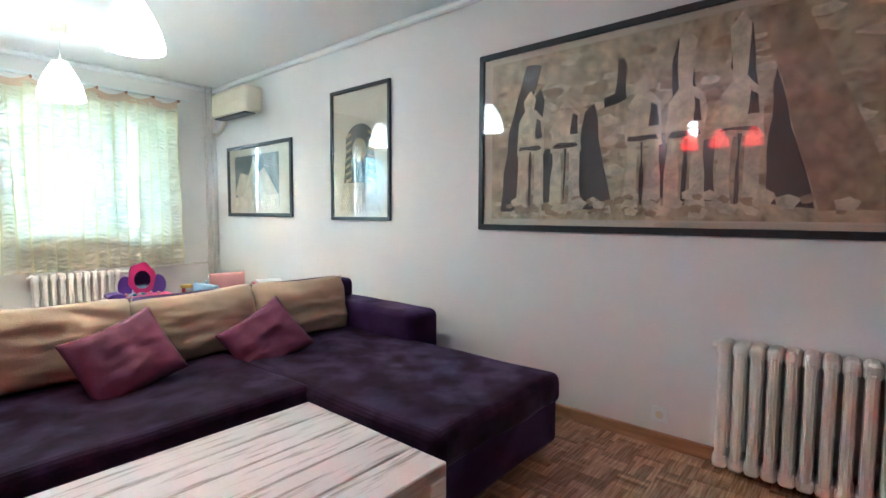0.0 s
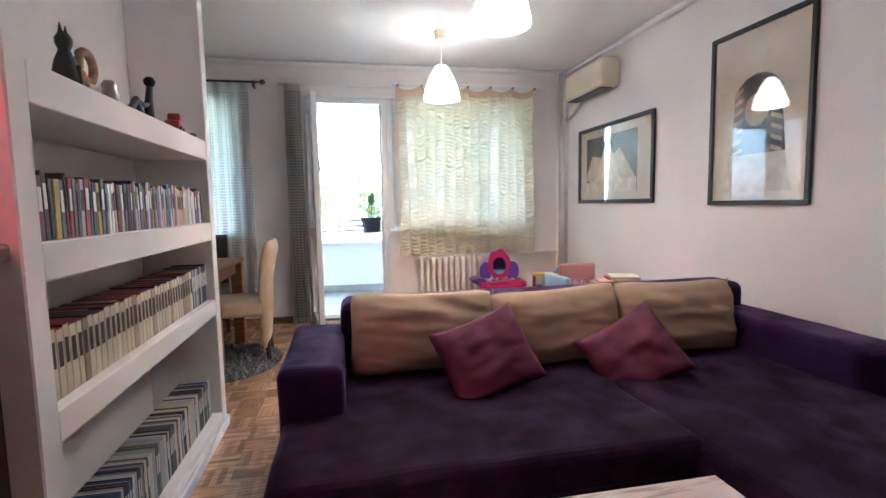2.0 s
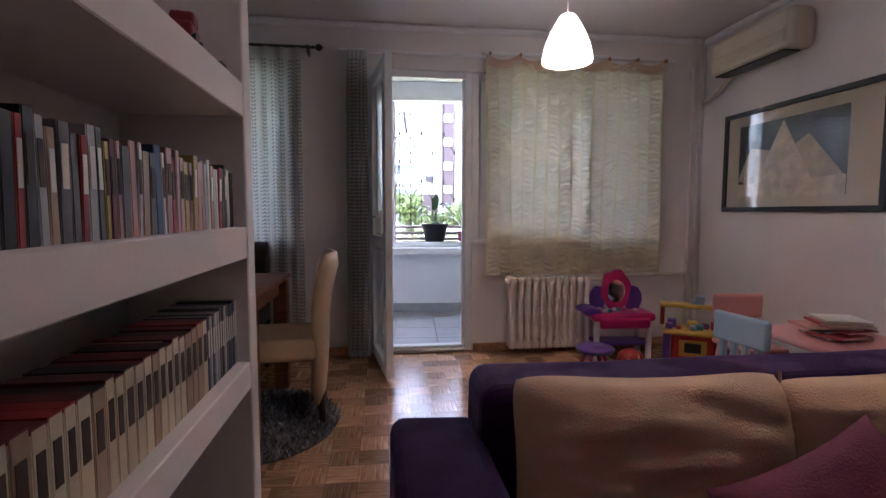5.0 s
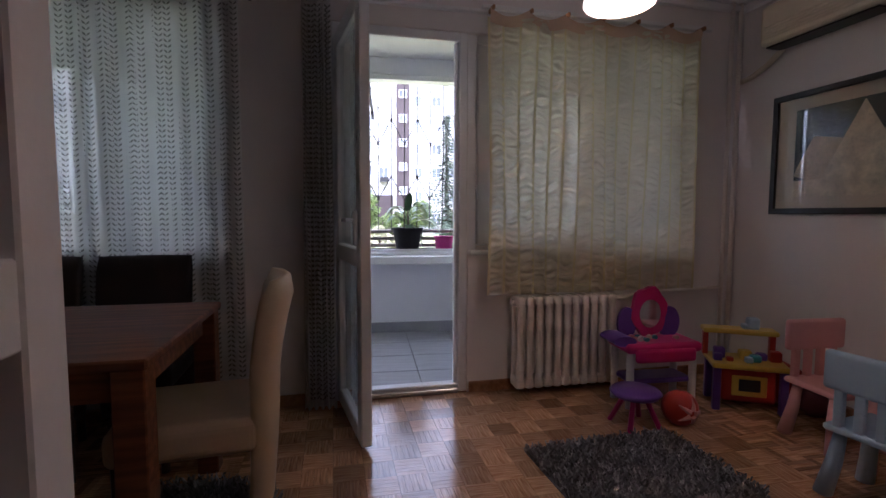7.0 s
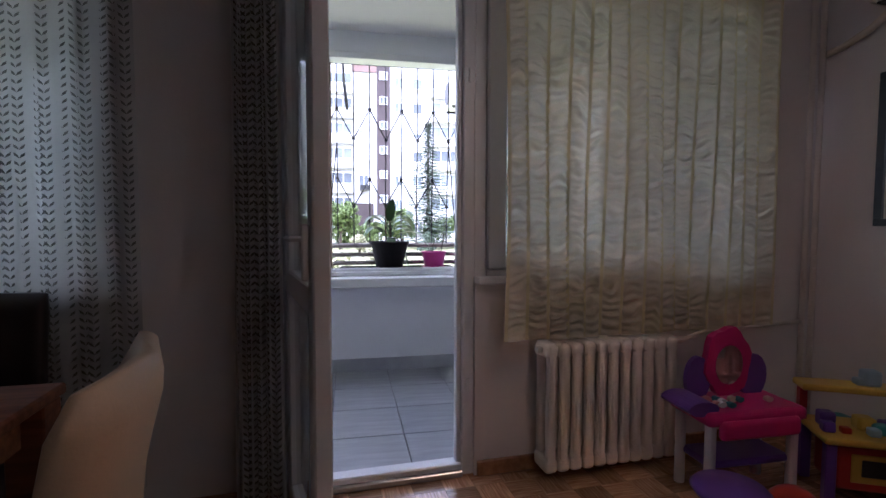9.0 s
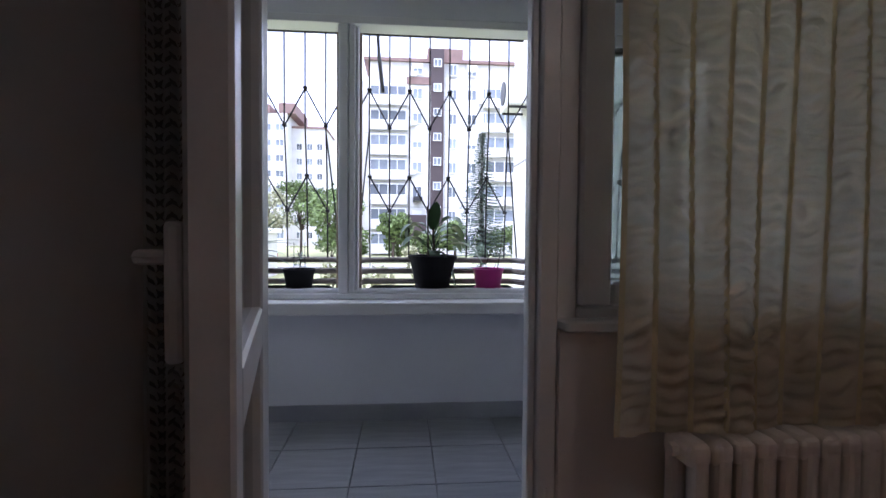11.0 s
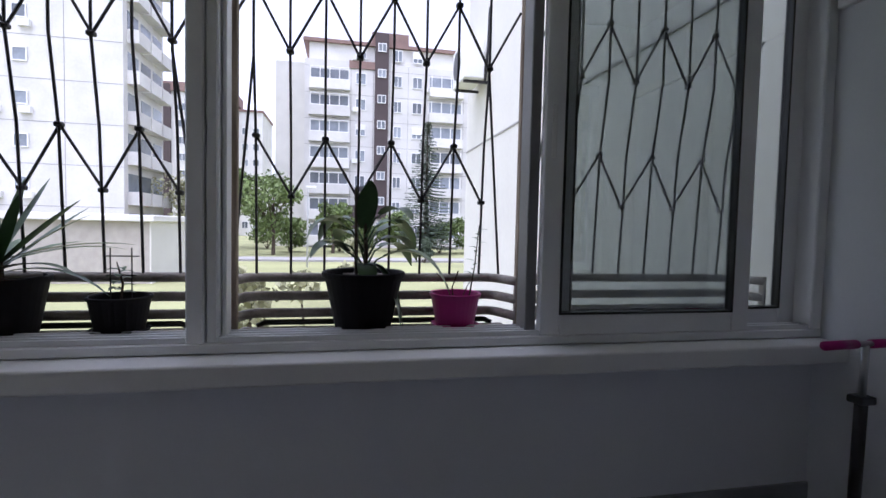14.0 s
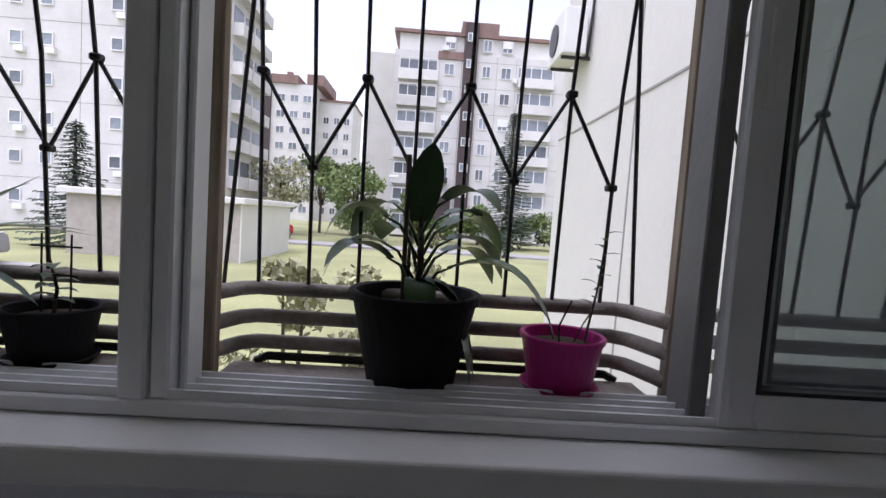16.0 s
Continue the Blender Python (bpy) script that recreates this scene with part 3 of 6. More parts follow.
hose = thing("hanging_hose", "grey hose end hanging outside the balcony glazing", "hose")
part("hose", tube(bmesh.new(), [(0.20, 9.02, 2.60), (0.205, 9.2, 2.5), (0.215, 9.25, 2.32), (0.241, 9.25, 2.09)], 0.014, 8), material("hose_grey", (0.22, 0.22, 0.23), 0.6), hose, smooth=True)
PB = 0.762
p = thing("potted_dracaena", "broad-leaved green plant in a large black plastic pot", "potted plant", pose(0.578, 9.12, PB))
flower_pot(p, POT, 0.160, 0.106, 0.235)
part("stem", tube(bmesh.new(), [(0.0, 0, 0.16), (0.008, 0, 0.3), (0.0, 0, 0.46)], [0.011, 0.009, 0.006]), BARK, p)
rng = random.Random(5)
for k in range(11):
    bm = bmesh.new()
    a = (math.pi if k % 2 else 0.0) + rng.uniform(-0.75, 0.75) - (0.5 if k % 5 == 0 else 0.0)
    zz = 0.25 + 0.016 * k
    far = rng.uniform(0.22, 0.40) * (1.0 - 0.03 * k)
    tube(bm, [(0, 0, zz - 0.05), (0.05 * math.cos(a), 0.05 * math.sin(a), zz + 0.03), (0.09 * math.cos(a), 0.09 * math.sin(a), zz + 0.05)], [0.005, 0.004, 0.003], 6)
    leaf_blade(bm, (0.08 * math.cos(a), 0.08 * math.sin(a), zz + 0.045), a, far, rng.uniform(0.068, 0.092), rng.uniform(0.06, 0.16), rng.uniform(0.7, 1.15), 8)
    part("leaf", bm, LEAF, p, smooth=True)
part("stake", tube(bmesh.new(), [(-0.03, -0.01, 0.15), (-0.035, -0.01, 0.56)], 0.006, 8), BARK, p, "brown wooden plant stake")
bm = bmesh.new()
leaf_blade(bm, (0, 0, 0.40), -1.2, 0.06, 0.085, 0.19, 0.05)
part("leaf", bm, LEAF, p, smooth=True)
for a, ln in ((0.1, 0.26), (-0.35, 0.25), (-1.4, 0.16)):
    bm = bmesh.new()
    leaf_blade(bm, (0, 0, 0.26), a, ln, 0.075, 0.04, 1.5)
    part("leaf", bm, LEAF, p, smooth=True)
part("tag", boxed(-0.02, 0.02, -0.004, 0.0, 0.50, 0.52), BLACKP, p)

p = thing("potted_cutting", "thin dry plant in a magenta plastic pot with saucer", "potted plant", pose(0.951, 9.12, PB + 0.004))
flower_pot(p, PINKPOT, 0.105, 0.076, 0.145, True)
for k in range(9):
    a = k * 2.1
    part("stem", tube(bmesh.new(), [(0.02 * math.cos(a), 0.02 * math.sin(a), 0.10), (0.05 * math.cos(a), 0.05 * math.sin(a), 0.17), (0.09 * math.cos(a + .4), 0.08 * math.sin(a + .4), 0.20 + 0.02 * (k % 3))], [0.0022, 0.0016, 0.001], 5), BARK, p)
part("stem", tube(bmesh.new(), [(0.06, 0.02, 0.10), (0.085, 0.02, 0.25), (0.10, 0.02, 0.42)], [0.004, 0.003, 0.002], 5), BARK, p)
for k in range(12):
    bm = bmesh.new()
    leaf_blade(bm, (0.072 + 0.0025 * k, 0.02, 0.20 + 0.018 * k), k * 2.3, 0.045, 0.014, 0.02, 0.4, 4)
    part("leaf", bm, LEAF, p, smooth=True)

p = thing("potted_seedling", "small plant on a stick trellis in a black pot", "potted plant", pose(-0.289, 9.12, PB + 0.004))
flower_pot(p, POT, 0.103, 0.076, 0.14, True)
part("stem", tube(bmesh.new(), [(0, 0, 0.1), (0.01, 0, 0.18), (-0.01, 0, 0.26)], [0.005, 0.004, 0.002], 6), BARK, p)
for k in range(12):
    bm = bmesh.new()
    leaf_blade(bm, (0, 0, 0.15 + 0.008 * k), k * 2.2, 0.06, 0.026, 0.02, 0.5, 4)
    part("leaf", bm, LEAF, p, smooth=True)
for x in (-0.035, 0.035):
    part("stick", tube(bmesh.new(), [(x, 0.01, 0.09), (x, 0.01, 0.31)], 0.0025, 5), BLACKP, p)
part("stick", tube(bmesh.new(), [(-0.06, 0.01, 0.28), (0.06, 0.01, 0.28)], 0.0025, 5), BLACKP, p)
part("stick", tube(bmesh.new(), [(-0.05, 0.01, 0.21), (0.05, 0.01, 0.21)], 0.0025, 5), BLACKP, p)

p = thing("potted_yucca", "spiky yucca with long leaves in a black pot", "potted plant", pose(-0.667, 9.12, PB))
flower_pot(p, POT, 0.150, 0.108, 0.215)
part("stem", tube(bmesh.new(), [(0, 0, 0.15), (0, 0, 0.26)], [0.02, 0.016]), BARK, p)
for k in range(26):
    bm = bmesh.new()
    up = (k % 5) / 5
    leaf_blade(bm, (0, 0, 0.22 + 0.002 * k), k * 2.4, rng.uniform(0.28, 0.47) * (1.1 - 0.7 * up), 0.036, 0.12 + 0.24 * up, rng.uniform(0.3, 0.75) * (1 - up))
    part("leaf", bm, LEAF, p, smooth=True)

turn_outside()

# ---- sofa corner ----
sofa = thing("corner_sofa", "dark purple velvet corner sofa with chaise", "sofa")
part("base", soft_box(0.10, 1.50, 3.50, 4.62, 0.04, 0.30, 0.03, 1), SEATV, sofa)
part("chaise_base", soft_box(1.47, 2.40, 2.70, 4.62, 0.04, 0.27, 0.03, 2), VELVET, sofa)
part("seat", soft_box(0.10, 1.485, 3.47, 4.50, 0.25, 0.395, 0.045, 3, 0.012), SEATV, sofa, "worn aubergine velvet seat")
part("chaise_seat", soft_box(1.46, 2.40, 2.68, 4.50, 0.24, 0.395, 0.045, 4, 0.012), SEATV, sofa)
part("arm", soft_box(0.09, 0.335, 3.93, 4.66, 0.10, 0.575, 0.04, 5), VELVET, sofa)
part("arm", soft_box(2.33, 2.60, 3.66, 4.66, 0.05, 0.565, 0.05, 6), VELVET, sofa)
part("backrest", soft_box(0.315, 2.56, 4.47, 4.72, 0.06, 0.70, 0.05, 7), VELVET, sofa)
for x, y in ((0.16, 3.6), (1.4, 3.6), (0.16, 4.55), (2.3, 2.8), (1.6, 2.8), (2.5, 4.55)):
    part("foot", boxed(x - 0.025, x + 0.025, y - 0.025, y + 0.025, 0, 0.06, 0.004), BLACKP, sofa)

CUSH = [(0.70, 0.06, 1.5), (1.36, -0.02, -2.5), (2.02, 0.0, 1.0)]
for i, (x, dz, ry) in enumerate(CUSH):
    c = thing("back_cushion", "plump beige corduroy back cushion on the sofa", "cushion", pose(x, 4.355, 0.56 + dz * 0.2, -14, ry, 0), "beige back cushions")
    part("cover", pillow(bmesh.new(), 0.69, 0.40, 0.25, 3.1 * i + 1, 0.7, 0.026, 30, 0.10), BEIGE, c, smooth=True)
    part("piping", tube(bmesh.new(), [(0.345 * (1 - 0.04 * (1 - s * s)), 0, 0.19 * s) for s in (-1, -0.5, 0, 0.5, 1)], 0.004, 6), BEIGE, c)
for i, (x, y, ry, rz) in enumerate(((0.924, 4.08, -18, 4), (1.608, 4.08, -28, -6))):
    c = thing("throw_cushion", "square plum velour throw cushion leaning on the sofa", "cushion", pose(x, y, 0.525 - 0.05 * i, -34, ry, rz), "plum throw cushions")
    part("cover", pillow(bmesh.new(), 0.39, 0.36, 0.15, 9.7 * i + 4, 0.7, 0.02, 24), PLUM, c, smooth=True)

# ---- coffee table ----
table = thing("coffee_table", "low whitewashed plank coffee table", "table", pose(0.785, 2.88, 0))
for k in range(5):
    y0 = -0.36 + 0.146 * k
    part("plank", boxed(-0.535, 0.535, y0, y0 + 0.143, 0.375, 0.42, 0.004), WASHED, table)
part("apron", boxed(-0.50, 0.50, -0.32, -0.29, 0.30, 0.374), WASHED, table)
part("apron", boxed(-0.50, 0.50, 0.31, 0.34, 0.30, 0.374), WASHED, table)
for x in (-0.50, 0.50):
    for y in (-0.325, 0.335):
        part("leg", boxed(x - 0.035, x + 0.035, y - 0.035, y + 0.035, 0, 0.374, 0.004), WASHED, table)


# ---- radiators ----
def radiator(name, label, m, n, h=0.58, pitch=0.062, foot=0.06):
    r = thing("radiator", label, "radiator", m)
    bm = bmesh.new()
    for y in (-0.045, 0.045):
        box(bm, -0.022, 0.022, y - 0.022, y + 0.022, foot + 0.03, foot + h - 0.03, 0.016, 2)
    box(bm, -0.031, 0.031, -0.065, 0.065, foot, foot + 0.07, 0.02, 3)
    box(bm, -0.031, 0.031, -0.065, 0.065, foot + h - 0.07, foot + h, 0.024, 3)
    me = finish(bm, "section", IRON)
    for k in range(n):
        share("section", me, r, pose(pitch * (k - (n - 1) / 2), 0, 0))
    w = pitch * n / 2
    part("valve", tube(bmesh.new(), [(w, 0, foot + h - 0.035), (w + 0.07, 0, foot + h - 0.035)], 0.014), IRON, r)
    part("plug", tube(bmesh.new(), [(-w - 0.02, 0, foot + h - 0.035), (-w, 0, foot + h - 0.035)], 0.018), IRON, r)
    for x in (-w * 0.6, w * 0.6):
        part("bracket", boxed(x - 0.008, x + 0.008, 0.0, 0.09, foot + 0.02, foot + 0.04), IRON, r)
    return r


radiator("radiator", "cream cast iron radiator below the curtained window", pose(1.41, 7.07, -0.01), 11)
radiator("radiator", "cream cast iron radiator on the long wall", pose(2.69, 1.65, -0.02, 0, 0, -90), 13)
pipes = thing("heating_pipes", "pair of pale heating pipes in the corner", "pipes")
for x in (2.645, 2.71):
    part("riser", tube(bmesh.new(), [(x, 7.135, 0), (x, 7.135, CEIL)], 0.014, 10), IRON, pipes, smooth=True)
part("branch", tube(bmesh.new(), [(1.80, 7.07, 0.585), (2.0, 7.12, 0.615), (2.64, 7.135, 0.63)], 0.011, 8), IRON, pipes, smooth=True)

# ---- air conditioner ----
ac = thing("air_conditioner", "old yellowed wall mounted air conditioner", "air conditioner", pose(XR, 6.50, 2.155))
bm = boxed(-0.19, -0.002, -0.37, 0.37, 0.02, 0.27, 0.035, 3)
part("casing", bm, ACW, ac)
for k in range(5):
    part("louvre", boxed(-0.196, -0.186, -0.33, 0.33, 0.06 + 0.018 * k, 0.07 + 0.018 * k), ACW, ac)
part("flap", boxed(-0.178, -0.06, -0.32, 0.32, 0.006, 0.016, 0.003), BLACKP, ac, "dark air outlet slot")
part("inlet", boxed(-0.15, -0.03, -0.35, 0.35, 0.268, 0.274, 0.002), ACW, ac)
part("hose", tube(bmesh.new(), [(-0.06, 0.30, 0.02), (-0.05, 0.42, -0.05), (-0.03, 0.56, -0.09), (-0.03, 0.66, -0.10)], 0.018, 8), ACW, ac, smooth=True)


# ---- pendants ----
def pendant(x, y, zb):
    p = thing("pendant_lamp", "lit pendant lamp with a white opal glass bell shade", "lamp", pose(x, y, 0), "white pendant lamps")
    prof = [(0.150, 0), (0.156, 0.008), (0.152, 0.05), (0.138, 0.12), (0.105, 0.21), (0.075, 0.27), (0.052, 0.315), (0.040, 0.325), (0.038, 0.322), (0.070, 0.265), (0.099, 0.208), (0.132, 0.118), (0.146, 0.05), (0.150, 0.0)]
    prof = [(r * 0.95, zb + h * 0.84) for r, h in prof]
    part("shade", lathe(bmesh.new(), prof, 32), SHADE, p, "glowing opal glass shade", smooth=True)
    part("cord", tube(bmesh.new(), [(0, 0, zb + 0.27), (0, 0, CEIL - 0.07)], 0.004, 6), WHITE, p)
    part("canopy", lathe(bmesh.new(), [(0, CEIL - 0.08), (0.045, CEIL - 0.075), (0.055, CEIL - 0.01), (0.055, CEIL)], 20), ACW, p)
    part("bulb", lathe(bmesh.new(), [(0, zb + 0.12), (0.035, zb + 0.15), (0.03, zb + 0.20), (0.015, zb + 0.24), (0, zb + 0.24)], 16), glow("bulb_glow", (1, 0.82, 0.6), 3), p)
    lamp = new("bulb_light", bpy.data.lights.new("bulb_light", "POINT"))
    lamp.data.energy, lamp.data.color, lamp.data.shadow_soft_size = 0.12, (1.0, 0.80, 0.58), 0.05
    lamp.location, lamp.parent = (0, 0, zb + 0.06), p
    return p


pendant(1.145, 4.53, 2.03)
pendant(1.17, 6.16, 2.02)
for y in (2.43, 2.74, 3.03):
    p = thing("bar_pendant", "small lit red pendant lamp above the bar", "lamp", pose(-0.5, y, 0), "red bar pendants")
    part("shade", lathe(bmesh.new(), [(0.09, 1.90), (0.085, 1.98), (0.03, 2.08), (0.028, 2.075), (0.08, 1.975), (0.086, 1.90)], 24), RED_SHADE, p, smooth=True)
    part("cord", tube(bmesh.new(), [(0, 0, 2.07), (0, 0, CEIL)], 0.004, 6), BLACKP, p)
p = thing("spot_lamp", "small lit white spot lamp above the bar", "lamp", pose(-0.5, 3.0, 0))
part("head", lathe(bmesh.new(), [(0, 2.13), (0.05, 2.14), (0.05, 2.17), (0.02, 2.20), (0, 2.20)], 16), glow("spot_glow", (1, 0.92, 0.8), 0.5), p, smooth=True)
part("cord", tube(bmesh.new(), [(0, 0, 2.20), (0, 0, CEIL)], 0.006, 6), BLACKP, p)
# added light: brightens the long wall in place of an unseen room lamp
lamp = new("bulb_light", bpy.data.lights.new("bulb_light", "POINT"))
lamp.data.energy, lamp.data.color, lamp.data.shadow_soft_size = 0.30, (1.0, 0.90, 0.76), 0.05
lamp.location, lamp.parent = (0, 0, 2.07), p


# ---- pictures on the long wall ----
FRAME = material("black_frame", (0.02, 0.02, 0.022), 0.35, vary=0.1, bump=0.02)
MATB = material("sand_mount", (0.60, 0.52, 0.40), 0.8, vary=0.08, scale=6, fine=100, bump=0.05)


def picture(label, y0, y1, z0, z1, art, fw=0.03):
    """A framed picture on the long wall; art(part-maker) draws the print."""
    p = thing("framed_picture", label, "picture", pose(XR, (y0 + y1) / 2, (z0 + z1) / 2, 0, 0, -90))
    w, h = abs(y1 - y0) / 2, (z1 - z0) / 2
    bm = bmesh.new()
    box(bm, -w, w, -0.025, -0.002, -h, -h + fw, 0.003)
    box(bm, -w, w, -0.025, -0.002, h - fw, h, 0.003)
    box(bm, -w, -w + fw, -0.025, -0.002, -h + fw, h - fw, 0.003)
    box(bm, w - fw, w, -0.025, -0.002, -h + fw, h - fw, 0.003)
    part("frame", bm, FRAME, p, "narrow black frame")
    art(p, w - fw, h - fw)
    g = part("glass", boxed(-w + fw - 0.004, w - fw + 0.004, -0.021, -0.018, -h + fw - 0.004, h - fw + 0.004), PICGLASS, p)
    g.visible_shadow = False
    return p


def flat(bm, pts, y):
    """A thin printed patch, pts of (x, z), at depth y."""
    bm.faces.new([bm.verts.new((x, y, z)) for x, z in pts])
    return bm


def sheet(p, name, mat, patches, y):
    bm = bmesh.new()
    for k, pts in enumerate(patches):
        flat(bm, pts, y - 0.00002 * k)
    return part(name, bm, mat, p)


SLATE = material("print_night", (0.035, 0.045, 0.05), 0.6, vary=0.2, scale=4, fine=60, bump=0)
STONE = material("print_stone", (0.52, 0.43, 0.29), 0.6, vary=0.35, scale=9, fine=60, bump=0)
STONE2 = material("print_pale_stone", (0.64, 0.56, 0.41), 0.6, vary=0.35, scale=12, fine=60, bump=0)
SHADOWP = material("print_dark_brown", (0.055, 0.035, 0.025), 0.6, vary=0.3, scale=10, fine=60, bump=0)
GOLDP = material("print_ochre", (0.40, 0.27, 0.12), 0.6, vary=0.4, scale=14, fine=80, bump=0)


ROCK = material("print_rock", (0.46, 0.36, 0.22), 0.6, vary=0.6, scale=11, fine=45, bump=0)
ROCKLIGHT = material("print_sunlit_rock", (0.62, 0.52, 0.36), 0.6, vary=0.45, scale=16, fine=70, bump=0)
ROCKGOLD = material("print_ochre_rock", (0.34, 0.235, 0.135), 0.6, vary=0.55, scale=16, fine=70, bump=0)


def pyramids(p, w, h):
    sheet(p, "mount", MATB, [[(-w, -h), (w, -h), (w, h), (-w, h)]], -0.006)
    a, b, c, d = -w * 0.80, w * 0.66, -h * 0.80, h * 0.78
    sheet(p, "night_sky", SLATE, [[(a, c), (b, c), (b, d), (a, d)]], -0.008)
    sheet(p, "pyramid", STONE, [[(a + 0.0, c + 0.13), (a + 0.10, c + 0.10), (a + 0.42, c + 0.30), (a + 0.12, c + 0.36), (a + 0.03, c + 0.2)], [(a + 0.05, c + 0.10), (b - 0.02, c + 0.12), (a + 0.60, c + 0.40)]], -0.010)
    sheet(p, "pyramid", STONE2, [[(a + 0.16, c + 0.08), (b - 0.22, c + 0.08), (a + 0.40, c + 0.52)]], -0.012)
    sheet(p, "desert", STONE2, [[(a, c), (b, c), (b, c + 0.12), (a, c + 0.10)]], -0.014)


def ragged(pts, n=4, amp=0.012, seed=0):
    """The outline pts with its edges broken up as in a photograph of rock."""
    out = []
    for i, (a, c) in enumerate(zip(pts, pts[1:] + pts[:1])):
        for k in range(n):
            t = k / n
            x, z = a[0] + (c[0] - a[0]) * t, a[1] + (c[1] - a[1]) * t
            q = Vector((x * 9 + seed, z * 9, i))
            out.append((x + amp * noise.noise(q), z + amp * noise.noise(q + Vector((5, 5, 5)))))
    return out


def temple(p, w, h):
    sheet(p, "mount", MATB, [[(-w, -h), (w, -h), (w, h), (-w, h)]], -0.004)
    w, h = w * 0.95, h * 0.93
    def at(u, v):
        return (-w + 2 * w * u, -h + 2 * h * v)
    def shape(*uv):
        return ragged([at(u, v) for u, v in uv], 4, 0.014, uv[0][0] * 40)
    sheet(p, "rock_face", ROCK, [[(-w, -h), (w, -h), (w, h), (-w, h)]], -0.0055)
    rr = random.Random(3)
    mott = []
    for k in range(150):
        u, v, s = rr.uniform(0.02, 0.97), rr.uniform(0.05, 0.95), rr.uniform(0.01, 0.035)
        mott.append(ragged([(at(u, v)[0] + s * 2.4 * math.cos(a), at(u, v)[1] + s * math.sin(a)) for a in (0.2, 1.3, 2.5, 3.6, 4.8, 5.6)], 2, 0.01, k))
    sheet(p, "rock_patch", ROCKGOLD, mott[::2], -0.0062)
    sheet(p, "rock_patch", ROCKLIGHT, mott[1::2], -0.0062)
    dark = [shape((0.03, 0.05), (0.075, 0.05), (0.10, 0.55), (0.155, 0.93), (0.11, 0.95), (0.055, 0.55)),
            shape((0.115, 0.5), (0.15, 0.5), (0.165, 0.72), (0.15, 0.80), (0.125, 0.74)),
            shape((0.14, 0.10), (0.19, 0.10), (0.20, 0.44), (0.165, 0.42)),
            shape((0.255, 0.06), (0.35, 0.06), (0.325, 0.30), (0.30, 0.66), (0.275, 0.62), (0.262, 0.3)),
            shape((0.325, 0.62), (0.375, 0.66), (0.37, 0.88), (0.355, 0.88), (0.35, 0.70), (0.32, 0.68)),
            shape((0.43, 0.12), (0.47, 0.12), (0.475, 0.46), (0.44, 0.46)),
            shape((0.475, 0.60), (0.525, 0.62), (0.51, 0.86), (0.485, 0.92), (0.47, 0.80)),
            shape((0.53, 0.10), (0.565, 0.10), (0.56, 0.40), (0.535, 0.40)),
            shape((0.60, 0.62), (0.635, 0.64), (0.62, 0.92), (0.59, 0.96), (0.585, 0.74)),
            shape((0.655, 0.08), (0.735, 0.06), (0.70, 0.35), (0.665, 0.70), (0.655, 0.4)),
            shape((0.86, 0.70), (0.93, 0.84), (0.95, 0.66), (0.90, 0.60))]
    sheet(p, "shade_shape", SHADOWP, dark, -0.008)
    sheet(p, "slope_band", ROCKGOLD, [shape((0.63, 0.98), (0.70, 0.98), (0.86, 0.05), (0.74, 0.05), (0.68, 0.55))], -0.0105)
    light = []
    for c, top in ((0.125, 0.80), (0.225, 0.70), (0.415, 0.78), (0.505, 0.95), (0.605, 0.98)):
        for s in (-1, 1):
            light.append(shape((c + s * 0.026 - 0.016, 0.07), (c + s * 0.026 + 0.016, 0.07), (c + s * 0.024 + 0.012, 0.42), (c + s * 0.024 - 0.012, 0.42)))
        light.append(shape((c - 0.042, 0.40), (c + 0.042, 0.40), (c + 0.036, 0.62), (c + 0.012, 0.68), (c - 0.014, 0.68), (c - 0.036, 0.60)))
        light.append(shape((c - 0.016, 0.66), (c + 0.010, 0.66), (c + 0.014, top - 0.06), (c - 0.002, top), (c - 0.020, top - 0.06)))
    sheet(p, "colossus_shape", ROCKLIGHT, light, -0.0115)
    folds = []
    for c in (0.125, 0.225, 0.415, 0.505, 0.605):
        folds.append(shape((c - 0.004, 0.08), (c + 0.004, 0.08), (c + 0.003, 0.42), (c - 0.003, 0.42)))
        folds.append(shape((c - 0.035, 0.43), (c + 0.035, 0.43), (c + 0.03, 0.45), (c - 0.03, 0.45)))
        folds.append(shape((c + 0.014, 0.5), (c + 0.034, 0.5), (c + 0.03, 0.6), (c + 0.016, 0.62)))
    sheet(p, "fold_shape", SHADOWP, folds, -0.0148)
    rub = []
    for k in range(70):
        u, v, s = rr.uniform(0.03, 0.80), rr.uniform(0.03, 0.13), rr.uniform(0.012, 0.035)
        rub.append(ragged([(at(u, v)[0] + s * 1.5 * math.cos(a), at(u, v)[1] + s * math.sin(a)) for a in (0.3, 1.5, 2.6, 3.9, 5.2)], 2, 0.01, k))
    sheet(p, "boulder_shape", ROCKLIGHT, rub[::2], -0.0155)
    sheet(p, "boulder_shape", ROCKGOLD, rub[1::2], -0.0155)


